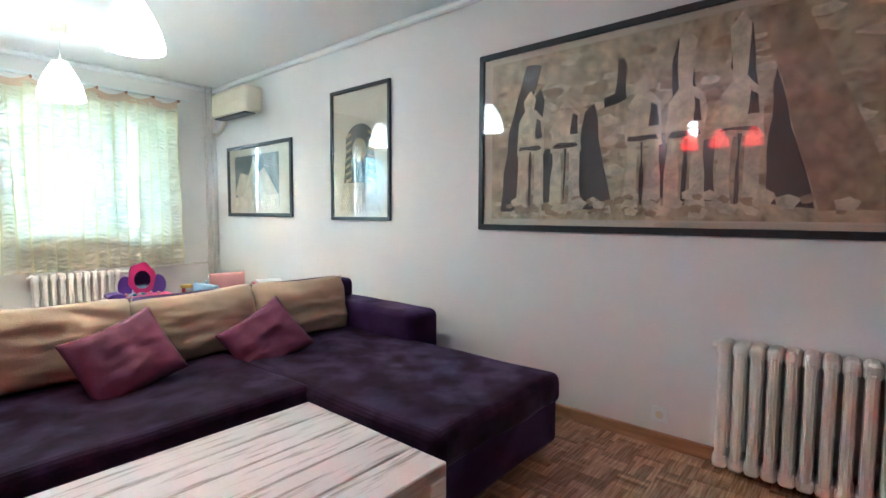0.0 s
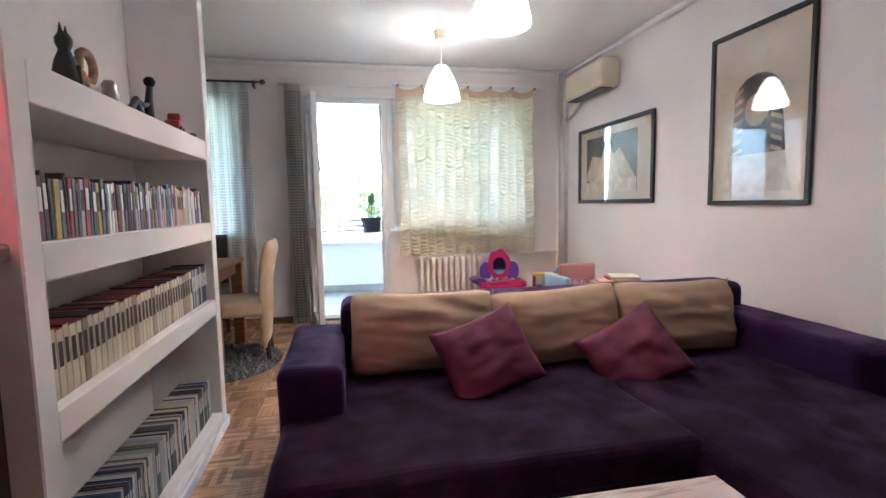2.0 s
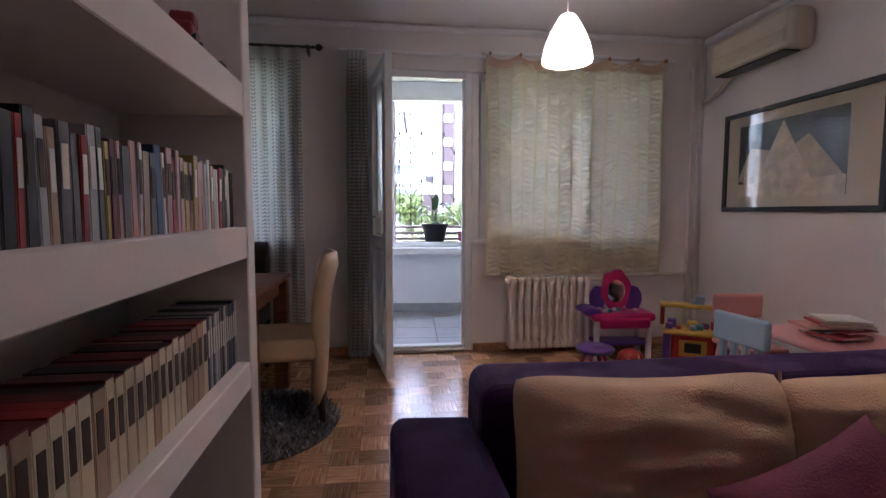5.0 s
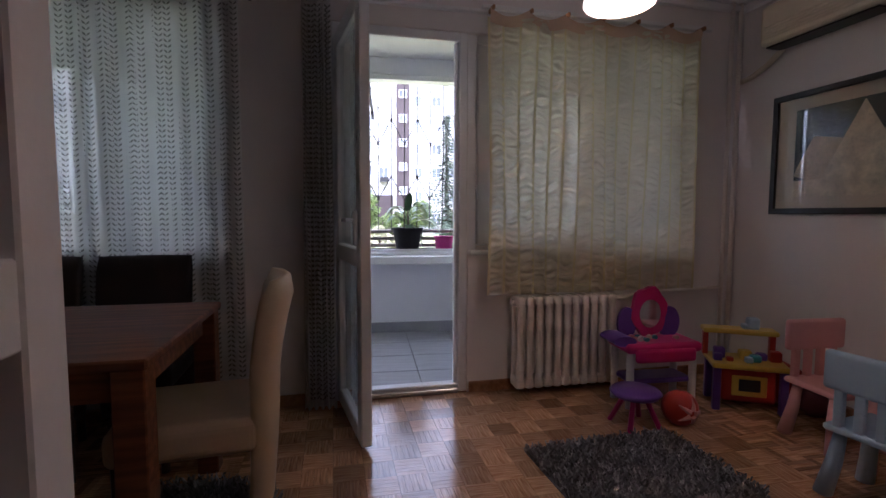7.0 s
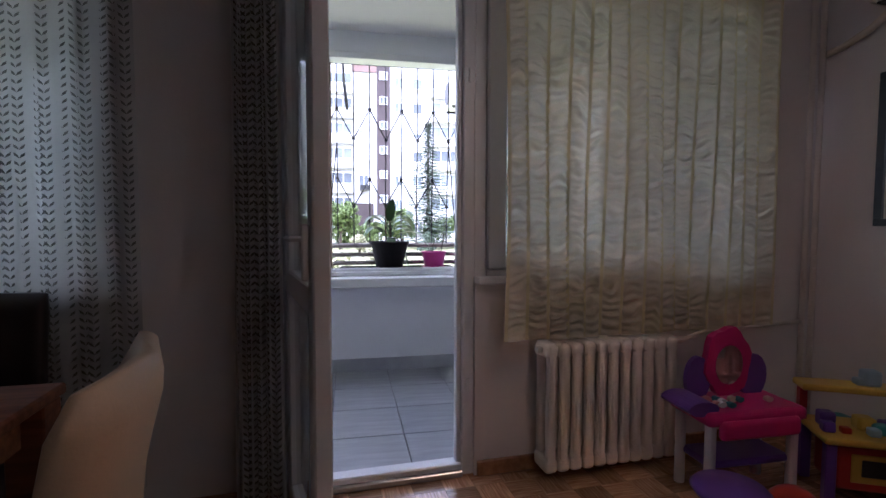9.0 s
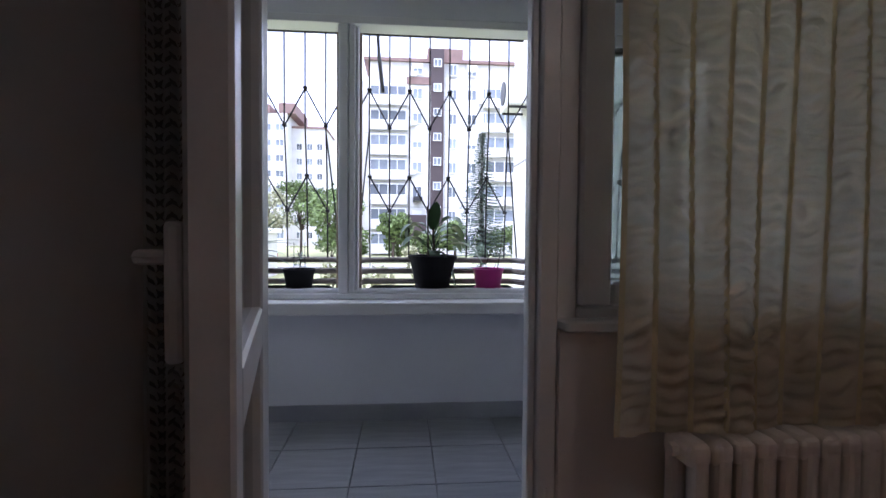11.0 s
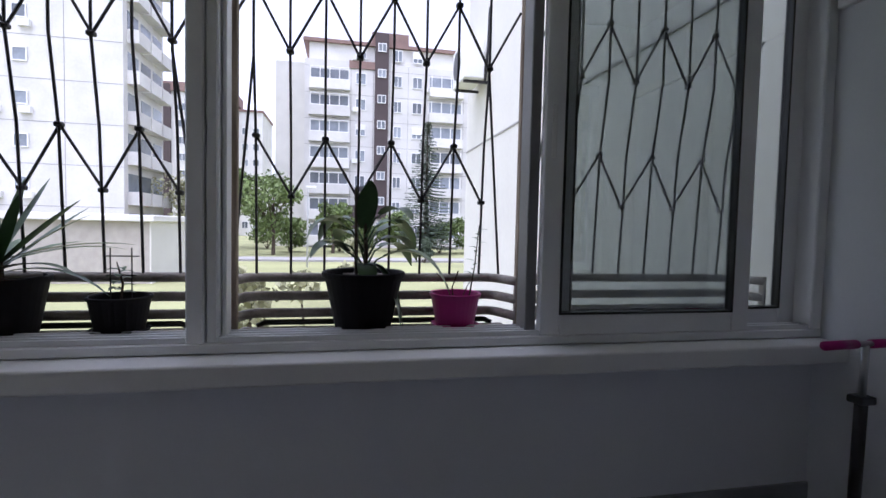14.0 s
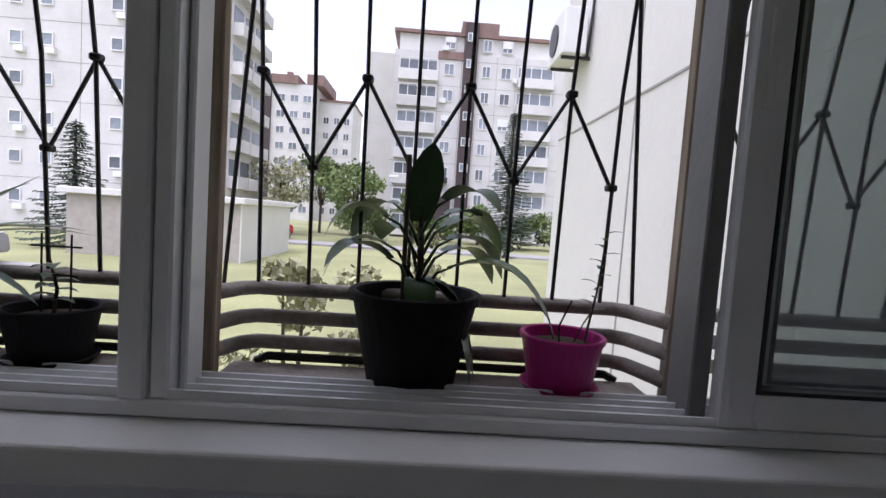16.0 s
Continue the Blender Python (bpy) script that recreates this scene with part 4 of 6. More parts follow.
def mask(p, w, h):
    sheet(p, "mount", MATB, [[(-w, -h), (w, -h), (w, h), (-w, h)]], -0.006)
    def ring(cx, cz, rx, rz, n=18, a0=0.0, a1=2 * math.pi):
        return [(cx + rx * math.cos(a0 + (a1 - a0) * i / n), cz + rz * math.sin(a0 + (a1 - a0) * i / n)) for i in range(n)]
    sheet(p, "headdress", SHADOWP, [ring(0, h * 0.18, w * 0.52, h * 0.30), [(-w * 0.5, h * 0.15), (w * 0.5, h * 0.15), (w * 0.62, -h * 0.62), (-w * 0.62, -h * 0.62)]], -0.008)
    stripes = []
    for k in range(7):
        z = h * (0.36 - 0.12 * k)
        for s in (-1, 1):
            stripes.append([(s * w * 0.30, z), (s * w * 0.52, z - 0.03), (s * w * 0.53, z - 0.055), (s * w * 0.30, z - 0.025)])
    sheet(p, "stripe", GOLDP, stripes, -0.010)
    sheet(p, "face_shape", GOLDP, [ring(0, h * 0.06, w * 0.26, h * 0.19)], -0.0125)
    sheet(p, "collar", STONE, [[(-w * 0.6, -h * 0.45), (w * 0.6, -h * 0.45), (w * 0.75, -h * 0.9), (-w * 0.75, -h * 0.9)]], -0.0125)


picture("framed print of pyramids against a dark sky", 5.63, 6.89, 1.145, 1.885, pyramids, 0.035)
picture("tall framed print of a golden mask under glass", 4.30, 5.03, 1.125, 2.19, mask, 0.028)
picture("large framed papyrus print of a rock temple", 1.05, 3.47, 1.08, 2.17, temple, 0.035)

sk = thing("wall_socket", "white round wall socket above the skirting", "socket", pose(XR, 2.32, 0.16, 0, 0, -90))
part("plate", boxed(-0.04, 0.04, -0.012, 0, -0.04, 0.04, 0.006, 2), WHITE, sk)
part("well", tube(bmesh.new(), [(0, -0.013, 0), (0, -0.010, 0)], 0.02, 16), ACW, sk)

# ---- curtains ----
def cloth(name, x0, x1, z0, z1, y, waves, depth, mat, parent, label="", seed=0, taper=0.0, nz=24, ruch=0.0):
    bm = bmesh.new()
    nx = waves * 8
    rows = []
    for j in range(nz + 1):
        v = j / nz
        row = []
        for i in range(nx + 1):
            u = i / nx
            x = x0 + (x1 - x0) * u + taper * (v - 1) * (u - 0.5)
            a = 2 * math.pi * waves * u + 0.8 * noise.noise(Vector((u * 4 + seed, v * 1.2, 0)))
            d = depth * math.sin(a) * (0.65 + 0.35 * (1 - v)) + 0.3 * depth * noise.noise(Vector((u * 9 + seed, v * 3, 2)))
            z = z0 + (z1 - z0) * v
            if ruch:
                d += ruch * noise.noise(Vector((u * waves * 2.0 + seed, v * 30, 5))) + 0.5 * ruch * math.sin(v * 130 + 5 * noise.noise(Vector((u * 20, v * 3, seed))))
            row.append(bm.verts.new((x, y + d, z)))
        rows.append(row)
    for a, b in zip(rows, rows[1:]):
        for i in range(nx):
            bm.faces.new((a[i], a[i + 1], b[i + 1], b[i]))
    return part(name, bm, mat, parent, label, smooth=True)


def leaf_rows(parent, x0, x1, z0, z1, y, n, depth, waves):
    """Leaf sprigs woven into the cloth, one column after another."""
    bm = bmesh.new()
    for c in range(n):
        u = (c + 0.5) / n
        x = x0 + (x1 - x0) * u
        yy = y + depth * math.sin(2 * math.pi * waves * u) - 0.006
        z = z0 + 0.03
        while z < z1 - 0.05:
            for s in (-1, 1):
                bm.faces.new([bm.verts.new(q) for q in ((x, yy, z), (x + s * 0.015, yy, z + 0.009), (x + s * 0.018, yy, z + 0.021), (x + s * 0.005, yy, z + 0.012))])
            z += 0.027
    ob = part("leaf_pattern", bm, LEAFPRINT, parent)
    return ob


LEAFPRINT = sheer("leaf_print", (0.23, 0.22, 0.20), 0.3, 0.05)
ROD = material("dark_rod", (0.03, 0.022, 0.02), 0.4, vary=0.1, bump=0.02)
ct = thing("dining_curtain", "grey leaf patterned curtain over the dining window", "curtain")
cloth("drape", -1.95, -0.50, 0.18, 2.335, 7.09, 13, 0.022, CURTAIN, ct, seed=1)
leaf_rows(ct, -1.95, -0.50, 0.2, 2.30, 7.09, 36, 0.022, 13)
part("rod", tube(bmesh.new(), [(-2.1, 7.09, 2.345), (-0.40, 7.09, 2.345)], 0.011, 10), ROD, ct, smooth=True)
part("finial", lathe(bmesh.new(), [(0, 0), (0.02, 0.01), (0.026, 0.03), (0.012, 0.055), (0, 0.06)], 14, pose(-0.40, 7.09, 2.345, 0, 90, 0)), ROD, ct, smooth=True)
part("rod_bracket", boxed(-0.46, -0.445, 7.08, 7.18, 2.30, 2.36, 0.003), ROD, ct)
ct = thing("door_curtain", "narrow gathered grey leaf patterned curtain beside the balcony door", "curtain")
cloth("drape", -0.175, -0.025, 0.02, 2.33, 7.06, 5, 0.03, CURTAIN, ct, seed=7, taper=-0.03)
leaf_rows(ct, -0.17, -0.03, 0.05, 2.30, 7.055, 8, 0.03, 5)
part("rail", boxed(-0.24, 0.93, 7.105, 7.145, 2.335, 2.355, 0.004), WHITE, ct)
ct = thing("voile_curtain", "cream ruched voile curtain with a scalloped top over the window", "curtain")
NB, NR = 15, 190
VX0, VX1, VZ0, VZ1 = 0.892, 2.32, 0.645, 2.29
bm, rows = bmesh.new(), []
rr = random.Random(8)
phase = [rr.uniform(0, 6.28) for k in range(NB + 1)]
for j in range(NR + 1):
    v = j / NR
    row = []
    for i in range(NB * 10 + 1):
        u = i / (NB * 10)
        k, f = min(int(u * NB), NB - 1), (u * NB) % 1.0
        pouch = math.sin(math.pi * f)
        way = 1 if k % 2 else -1
        d = 0.016 * math.sin(2 * math.pi * 3.5 * u + 0.7 * v) - 0.010 * pouch
        d += 0.0085 * pouch ** 0.7 * math.sin(2 * math.pi * (42 * v + way * 0.35 * f) + phase[k] + 5.5 * noise.noise(Vector((k * 3.0 + f * 1.2, v * 16, 1))))
        d += 0.010 * pouch * noise.noise(Vector((k * 5 + f * 1.5, v * 26, 4)))
        row.append(bm.verts.new((VX0 + (VX1 - VX0) * u + 0.012 * math.sin(v * 4 + k), 7.048 + d, VZ0 + (VZ1 - VZ0) * v)))
    rows.append(row)
for a, b in zip(rows, rows[1:]):
    for i in range(NB * 10):
        bm.faces.new((a[i], a[i + 1], b[i + 1], b[i]))
part("drape", bm, SHEER, ct, smooth=True)
TAPE = sheer("voile_tape", (0.66, 0.58, 0.36), 0.18, 0.0)
for k in range(NB + 1):
    bm, prev = bmesh.new(), None
    for j in range(0, 41):
        v = j / 40
        x = VX0 + (VX1 - VX0) * k / NB + 0.012 * math.sin(v * 4 + min(k, NB - 1))
        y = 7.044 + 0.016 * math.sin(2 * math.pi * 3.5 * k / NB + 0.7 * v)
        q = [bm.verts.new((x + dx, y, VZ0 + (VZ1 - VZ0) * v)) for dx in (-0.008, 0.008)]
        if prev:
            bm.faces.new((prev[0], prev[1], q[1], q[0]))
        prev = q
    part("gathering_tape", bm, TAPE, ct)
bm = bmesh.new()
NS = 6
prev = None
for i in range(NS * 10 + 1):
    u = i / (NS * 10)
    x = 0.885 + 1.43 * u
    sag = 0.045 * abs(math.sin(math.pi * NS * u))
    row = [bm.verts.new((x, 7.035 + 0.006 * math.sin(40 * u), 2.34 - sag)), bm.verts.new((x, 7.028 + 0.01 * math.sin(55 * u), 2.305 - sag)), bm.verts.new((x, 7.035, 2.255 - 0.5 * sag))]
    if prev:
        for k in (0, 1):
            bm.faces.new((prev[k], row[k], row[k + 1], prev[k + 1]))
    prev = row
part("valance", bm, sheer("peach_valance", (0.72, 0.52, 0.38), 0.5, 0.12), ct, "peach scalloped valance", smooth=True)
for i in range(NS + 1):
    part("clip", boxed(0.895 + 1.43 * i / NS, 0.912 + 1.43 * i / NS, 7.02, 7.105, 2.325, 2.35, 0.003), SKIRT, ct)
part("rail", boxed(0.86, 2.47, 7.105, 7.145, 2.36, 2.385, 0.004), WHITE, ct)

# ---- dining table, chairs ----
dt = thing("dining_table", "oak dining table with square legs", "table")
part("tabletop", boxed(-1.95, -0.515, 5.68, 6.57, 0.715, 0.745, 0.006), TABLEWOOD, dt)
for y in (5.72, 6.48):
    part("apron", boxed(-1.85, -0.6, y + 0.0, y + 0.03, 0.62, 0.714), TABLEWOOD, dt)
part("apron", boxed(-0.60, -0.57, 5.76, 6.47, 0.62, 0.714), TABLEWOOD, dt)
for x in (-1.9, -0.61):
    for y in (5.69, 6.475):
        part("leg", boxed(x, x + 0.085, y, y + 0.085, 0, 0.714, 0.004), TABLEWOOD, dt)


def dining_chair(label, m, mat, leg):
    c = thing("dining_chair", label, "chair", m, "upholstered chairs round the dining table")
    part("seat", soft_box(-0.22, 0.22, -0.23, 0.22, 0.36, 0.48, 0.035, 3), mat, c)
    bm = bmesh.new()
    prof = []
    for i in range(13):
        z = 0.12 + 0.80 * i / 12
        y = 0.175 + 0.03 * math.sin((z - 0.1) * 3.4) + 0.45 * max(0, (z - 0.55)) ** 1.6
        prof.append((y, z))
    grid = []
    for i, (y, z) in enumerate(prof):
        f = i / 12
        end = min(1.0, 0.35 + 5 * min(f, 1 - f) ** 0.8) if min(f, 1 - f) < 0.17 else 1.0
        w, t = 0.215 * (0.97 + 0.03 * end), 0.042 * end
        ring = []
        for k in range(20):
            a = 2 * math.pi * k / 20
            cx, cy = math.cos(a), math.sin(a)
            px_ = w * abs(cx) ** 0.35 * (1 if cx > 0 else -1)
            py_ = t * abs(cy) ** 0.6 * (1 if cy > 0 else -1)
            ring.append(bm.verts.new((px_, y + 0.035 + py_ - 0.05 * (px_ / 0.215) ** 2 * f, z)))
        grid.append(ring)
    for a, b in zip(grid, grid[1:]):
        for k in range(20):
            bm.faces.new((a[k], a[(k + 1) % 20], b[(k + 1) % 20], b[k]))
    bm.faces.new(grid[0][::-1])
    bm.faces.new(grid[-1])
    part("backrest", bm, mat, c, smooth=True)
    for x in (-0.18, 0.18):
        part("leg", tube(bmesh.new(), [(x, -0.19, 0.0), (x, -0.19, 0.37)], [0.018, 0.024], 8), leg, c)
        part("leg", tube(bmesh.new(), [(x, 0.24, 0.0), (x, 0.22, 0.37)], [0.018, 0.024], 8), leg, c)
    return c


dining_chair("cream leatherette dining chair with a curved back", pose(-0.50, 6.07, 0, 0, 0, -84), CREAM, DARKWOOD)
DARKL = material("dark_leatherette", (0.028, 0.016, 0.014), 0.4, vary=0.1, scale=6, fine=160, bump=0.06)
dining_chair("dark brown leatherette dining chair at the table", pose(-0.94, 6.72, 0, 0, 0, 2), DARKL, DARKWOOD)
dining_chair("dark brown leatherette dining chair at the table", pose(-1.45, 6.72, 0, 0, 0, -2), DARKL, DARKWOOD)


# ---- rugs ----
def rug(label, cx, cy, w, d, rz, seed, round_rug=False, tufts=5200):
    r = thing("shag_rug", label, "rug", pose(cx, cy, 0.002, 0, 0, rz))
    rr = random.Random(seed)
    if round_rug:
        part("backing", lathe(bmesh.new(), [(0, 0), (w / 2, 0), (w / 2, 0.008), (0, 0.008)], 48), RUGM, r)
    else:
        part("backing", boxed(-w / 2, w / 2, -d / 2, d / 2, 0, 0.008), RUGM, r)
    vs, fs = [], []
    while len(fs) < tufts:
        x, y = rr.uniform(-w / 2, w / 2), rr.uniform(-d / 2, d / 2)
        if round_rug and math.hypot(x / (w / 2), y / (d / 2)) > 1:
            continue
        a, h, b = rr.uniform(0, 6.28), rr.uniform(0.018, 0.035), rr.uniform(0, 6.28)
        dx, dy, k = 0.006 * math.cos(a), 0.006 * math.sin(a), len(vs)
        lx, ly = 0.02 * math.cos(b), 0.02 * math.sin(b)
        vs += [(x - dx, y - dy, 0.006), (x + dx, y + dy, 0.006), (x + lx + dx * 0.6, y + ly + dy * 0.6, 0.006 + h), (x + lx - dx * 0.6, y + ly - dy * 0.6, 0.006 + h)]
        fs.append((k, k + 1, k + 2, k + 3))
    me = bpy.data.meshes.new("shag")
    me.from_pydata(vs, [], fs)
    me.materials.append(PILE)
    tagged(share("shag", me, r), kind="stuff")


PILE = material("grey_pile", (0.26, 0.25, 0.25), 0.95, vary=0.2, scale=30, fine=200, bump=0.2, random_vary=0.45, island=True)
rug("grey shaggy rug on the parquet by the toys", 1.27, 6.08, 0.80, 0.60, 2, 1)
rug("round grey shaggy rug under the dining chair", -0.62, 5.95, 0.90, 0.95, 0, 2, True, 4200)

# ---- books ----
BOOKC = [material("book_" + n, c, 0.5, vary=0.12, scale=14, fine=90, bump=0.04, random_vary=0.15) for n, c in (
    ("black", (0.025, 0.025, 0.03)), ("charcoal", (0.10, 0.10, 0.11)), ("silver", (0.45, 0.46, 0.48)), ("white", (0.70, 0.69, 0.67)), ("red", (0.30, 0.03, 0.03)),
    ("blue", (0.05, 0.09, 0.20)), ("ochre", (0.45, 0.33, 0.08)), ("tan", (0.42, 0.30, 0.20)), ("cream", (0.66, 0.58, 0.42)), ("maroon", (0.14, 0.03, 0.035)), ("rose", (0.52, 0.32, 0.30)))]
PAGES = material("pages", (0.70, 0.64, 0.50), 0.9, vary=0.08, scale=30, fine=200, bump=0.2)
LABEL = material("spine_label", (0.06, 0.04, 0.03), 0.6, vary=0.1, bump=0)
FOIL = material("spine_bar", (0.72, 0.70, 0.64), 0.5, vary=0.05, bump=0)
book_cache = {}


def book(mat, w, h, d, group, label, m, bar=None):
    """A standing book or case: hard cover with the spine to +x, page block inside, and a bar of unreadable lettering."""
    b = thing("book", label, "book", m, group)
    key = (mat.name, round(w, 3), round(h, 3), round(d, 3), bar.name if bar else "")
    if key not in book_cache:
        bm = bmesh.new()
        t = 0.0025
        box(bm, -d, 0, -w / 2, -w / 2 + t, 0, h)
        box(bm, -d, 0, w / 2 - t, w / 2, 0, h)
        box(bm, -t, 0.001, -w / 2 + t, w / 2 - t, 0, h)
        c = finish(bm, "cover", mat)
        g = finish(boxed(-d + 0.004, -t, -w / 2 + t, w / 2 - t, 0.004, h - 0.004), "page_block", PAGES)
        s = finish(boxed(0.0012, 0.002, -w * 0.28, w * 0.28, h * 0.45, h * 0.82), "lettering", bar) if bar else None
        book_cache[key] = (c, g, s)
    c, g, s = book_cache[key]
    share("cover", c, b)
    share("page_block", g, b)
    if s:
        share("lettering", s, b)
    return b


rb = random.Random(21)
NAMES = ["black", "charcoal", "silver", "white", "dark red", "dark blue", "ochre", "tan", "cream", "maroon", "rose"]
y = 3.43
while y < 4.76:      # mixed row
    k = rb.choice([0, 1, 1, 2, 2, 3, 3, 4, 5, 6, 7, 10, 9, 1, 0])
    w, h = rb.choice([0.014, 0.018, 0.022, 0.026]), rb.choice([0.15, 0.156, 0.162, 0.168])
    book(BOOKC[k], w, h, 0.15, "books on the upper shelf", "upright book with a %s spine on the shelf" % NAMES[k], pose(-0.345, y + w / 2, 1.095, 0, rb.uniform(-1, 1), rb.uniform(-1.5, 1.5)), rb.choice([FOIL, LABEL, None]))
    y += w + 0.0012
y = 3.43
while y < 4.78:      # paper-bound series, then dark ones
    late = y > 4.55
    k = rb.choice([5, 1, 2, 0]) if late else rb.choice([8, 8, 8, 7, 8])
    w = 0.017 if late else rb.choice([0.026, 0.030, 0.034])
    h = rb.choice([0.18, 0.185]) if late else rb.choice([0.172, 0.175, 0.178])
    book(BOOKC[k], w, h, 0.15, "books on the middle shelf", "upright book with a %s spine in a series" % NAMES[k], pose(-0.35, y + w / 2, 0.70, 0, 0, rb.uniform(-1, 1)), LABEL if not late else FOIL)
    if not late:
        bm = boxed(-0.149, 0.0005, -w / 2 - 0.0002, w / 2 + 0.0002, h - 0.004, h + 0.003)
        cap = thing("book_jacket", "dark red top edge of a series volume", "book", pose(-0.35, y + w / 2, 0.70))
        part("edge", bm, BOOKC[rb.choice([9, 0, 4, 9, 9])], cap)
    y += w + 0.0012
y = 3.43
while y < 4.76:      # disc cases at the bottom
    k = rb.choice([3, 3, 2, 1, 0, 8, 7, 5, 3])
    w = rb.choice([0.011, 0.014, 0.016])
    book(BOOKC[k], w, 0.19 if y > 3.75 else 0.17, 0.135, "disc cases on the bottom shelf", "slim %s disc case on the bottom shelf" % NAMES[k], pose(-0.36, y + w / 2, 0.10, 0, 0, rb.uniform(-1, 1)), FOIL if k in (0, 1, 5) else None)
    y += w + 0.002

# ---- ornaments on the top shelf ----
TS = 1.50
o = thing("stone_relief", "pale carved stone relief fragment on the shelf", "ornament", pose(-0.45, 3.56, TS))
bm = bmesh.new()
pts = [(-0.05, 0), (0.05, 0), (0.055, 0.06), (0.045, 0.10), (0.06, 0.14), (0.03, 0.20), (-0.03, 0.21), (-0.055, 0.12)]
f0 = [bm.verts.new((0.012, a, z)) for a, z in pts]
f1 = [bm.verts.new((-0.012, a, z)) for a, z in pts]
bm.faces.new(f0)
bm.faces.new(f1[::-1])
for i in range(len(pts)):
    bm.faces.new((f0[i], f1[i], f1[(i + 1) % len(pts)], f0[(i + 1) % len(pts)]))
part("slab", bm, material("relief_stone", (0.55, 0.50, 0.40), 0.9, vary=0.2, scale=25, fine=120, bump=0.6), o)
o = thing("cat_figurine", "small black seated cat figurine on the shelf", "figurine", pose(-0.37, 3.69, TS))
bm = lathe(bmesh.new(), [(0, 0), (0.036, 0), (0.034, 0.03), (0.026, 0.07), (0.014, 0.10), (0.02, 0.115), (0.021, 0.13), (0.012, 0.145), (0, 0.148)], 16)
for s in (-1, 1):
    tube(bm, [(0.0, s * 0.012, 0.14), (0.0, s * 0.014, 0.168)], [0.007, 0.001], 6)
tube(bm, [(0.03, 0, 0.0), (0.03, 0.0, 0.06)], [0.009, 0.007], 6)
part("cat", bm, BLACK, o, smooth=True)
o = thing("ring_ornament", "brown ring shaped ornament on a pale base", "ornament", pose(-0.37, 3.80, TS))
part("ring", tube(bmesh.new(), [(0, 0.042 * math.cos(a / 10 * math.pi), 0.085 + 0.042 * math.sin(a / 10 * math.pi)) for a in range(21)], 0.013, 8), material("terracotta", (0.42, 0.26, 0.17), 0.7), o, smooth=True)
part("base", boxed(-0.02, 0.02, -0.03, 0.03, 0, 0.035, 0.006, 2), STONE2, o)
o = thing("owl_figurine", "small silvery owl figurine on the shelf", "figurine", pose(-0.345, 3.88, TS))
part("owl", lathe(bmesh.new(), [(0, 0), (0.02, 0), (0.026, 0.02), (0.02, 0.04), (0.023, 0.052), (0.015, 0.066), (0, 0.068)], 14), CHROME, o, smooth=True)
o = thing("reclining_figurine", "black reclining abstract figurine on the shelf", "figurine", pose(-0.355, 4.12, TS))
bm = bmesh.new()
tube(bm, [(0, -0.10, 0.012), (0, -0.06, 0.02), (0, -0.02, 0.055), (0, 0.03, 0.015)], [0.008, 0.012, 0.014, 0.01], 8)
tube(bm, [(0, -0.02, 0.055), (0, 0.06, 0.05), (0, 0.11, 0.07)], [0.008, 0.008, 0.007], 8)
tube(bm, [(0, 0.09, 0.0), (0, 0.10, 0.07), (0, 0.115, 0.13)], [0.02, 0.016, 0.012], 8)
bmesh.ops.create_icosphere(bm, subdivisions=2, radius=0.021, matrix=Matrix.Translation((0, 0.118, 0.15)))
part("body", bm, BLACK, o, smooth=True)
o = thing("toy_car", "small red model vehicle on the shelf", "toy", pose(-0.365, 4.52, TS, 0, 0, 8))
part("body", boxed(-0.03, 0.03, -0.05, 0.05, 0.016, 0.05, 0.008, 2), BOOKC[4], o)
part("cab", boxed(-0.026, 0.026, -0.005, 0.045, 0.05, 0.085, 0.008, 2), BOOKC[4], o)
for s in (-1, 1):
    for yy in (-0.03, 0.03):
        part("wheel", tube(bmesh.new(), [(s * 0.028, yy, 0.014), (s * 0.036, yy, 0.014)], 0.014, 12), BLACKP, o)
o = thing("pebble_ornament", "small dark pebble ornament on the shelf", "ornament", pose(-0.34, 4.68, TS))
part("stone", lathe(bmesh.new(), [(0, 0), (0.018, 0.003), (0.022, 0.012), (0.012, 0.022), (0, 0.024)], 12), BOOKC[1], o, smooth=True)

# ---- toys and small furniture by the long wall ----
PINKT = material("hot_pink_plastic", (0.55, 0.02, 0.16), 0.3, vary=0.06, scale=10, fine=120, bump=0.02)
PURPLE = material("purple_plastic", (0.14, 0.06, 0.34), 0.3, vary=0.06, scale=10, fine=120, bump=0.02)
PALEP = material("pale_pink_plastic", (0.72, 0.36, 0.34), 0.45, vary=0.05, scale=8, fine=120, bump=0.02)
BLUEP = material("pale_blue_plastic", (0.36, 0.50, 0.64), 0.45, vary=0.05, scale=8, fine=120, bump=0.02)
YELLOWP = material("yellow_plastic", (0.62, 0.42, 0.06), 0.35, vary=0.06, scale=10, fine=120, bump=0.02)
REDP = material("red_plastic", (0.42, 0.03, 0.02), 0.35, vary=0.06, scale=10, fine=120, bump=0.02)
TEALP = material("teal_plastic", (0.05, 0.28, 0.32), 0.35, vary=0.06, scale=10, fine=120, bump=0.02)
MIRROR = material("toy_mirror", (0.75, 0.75, 0.76), 0.06, 1.0, vary=0.02, bump=0)


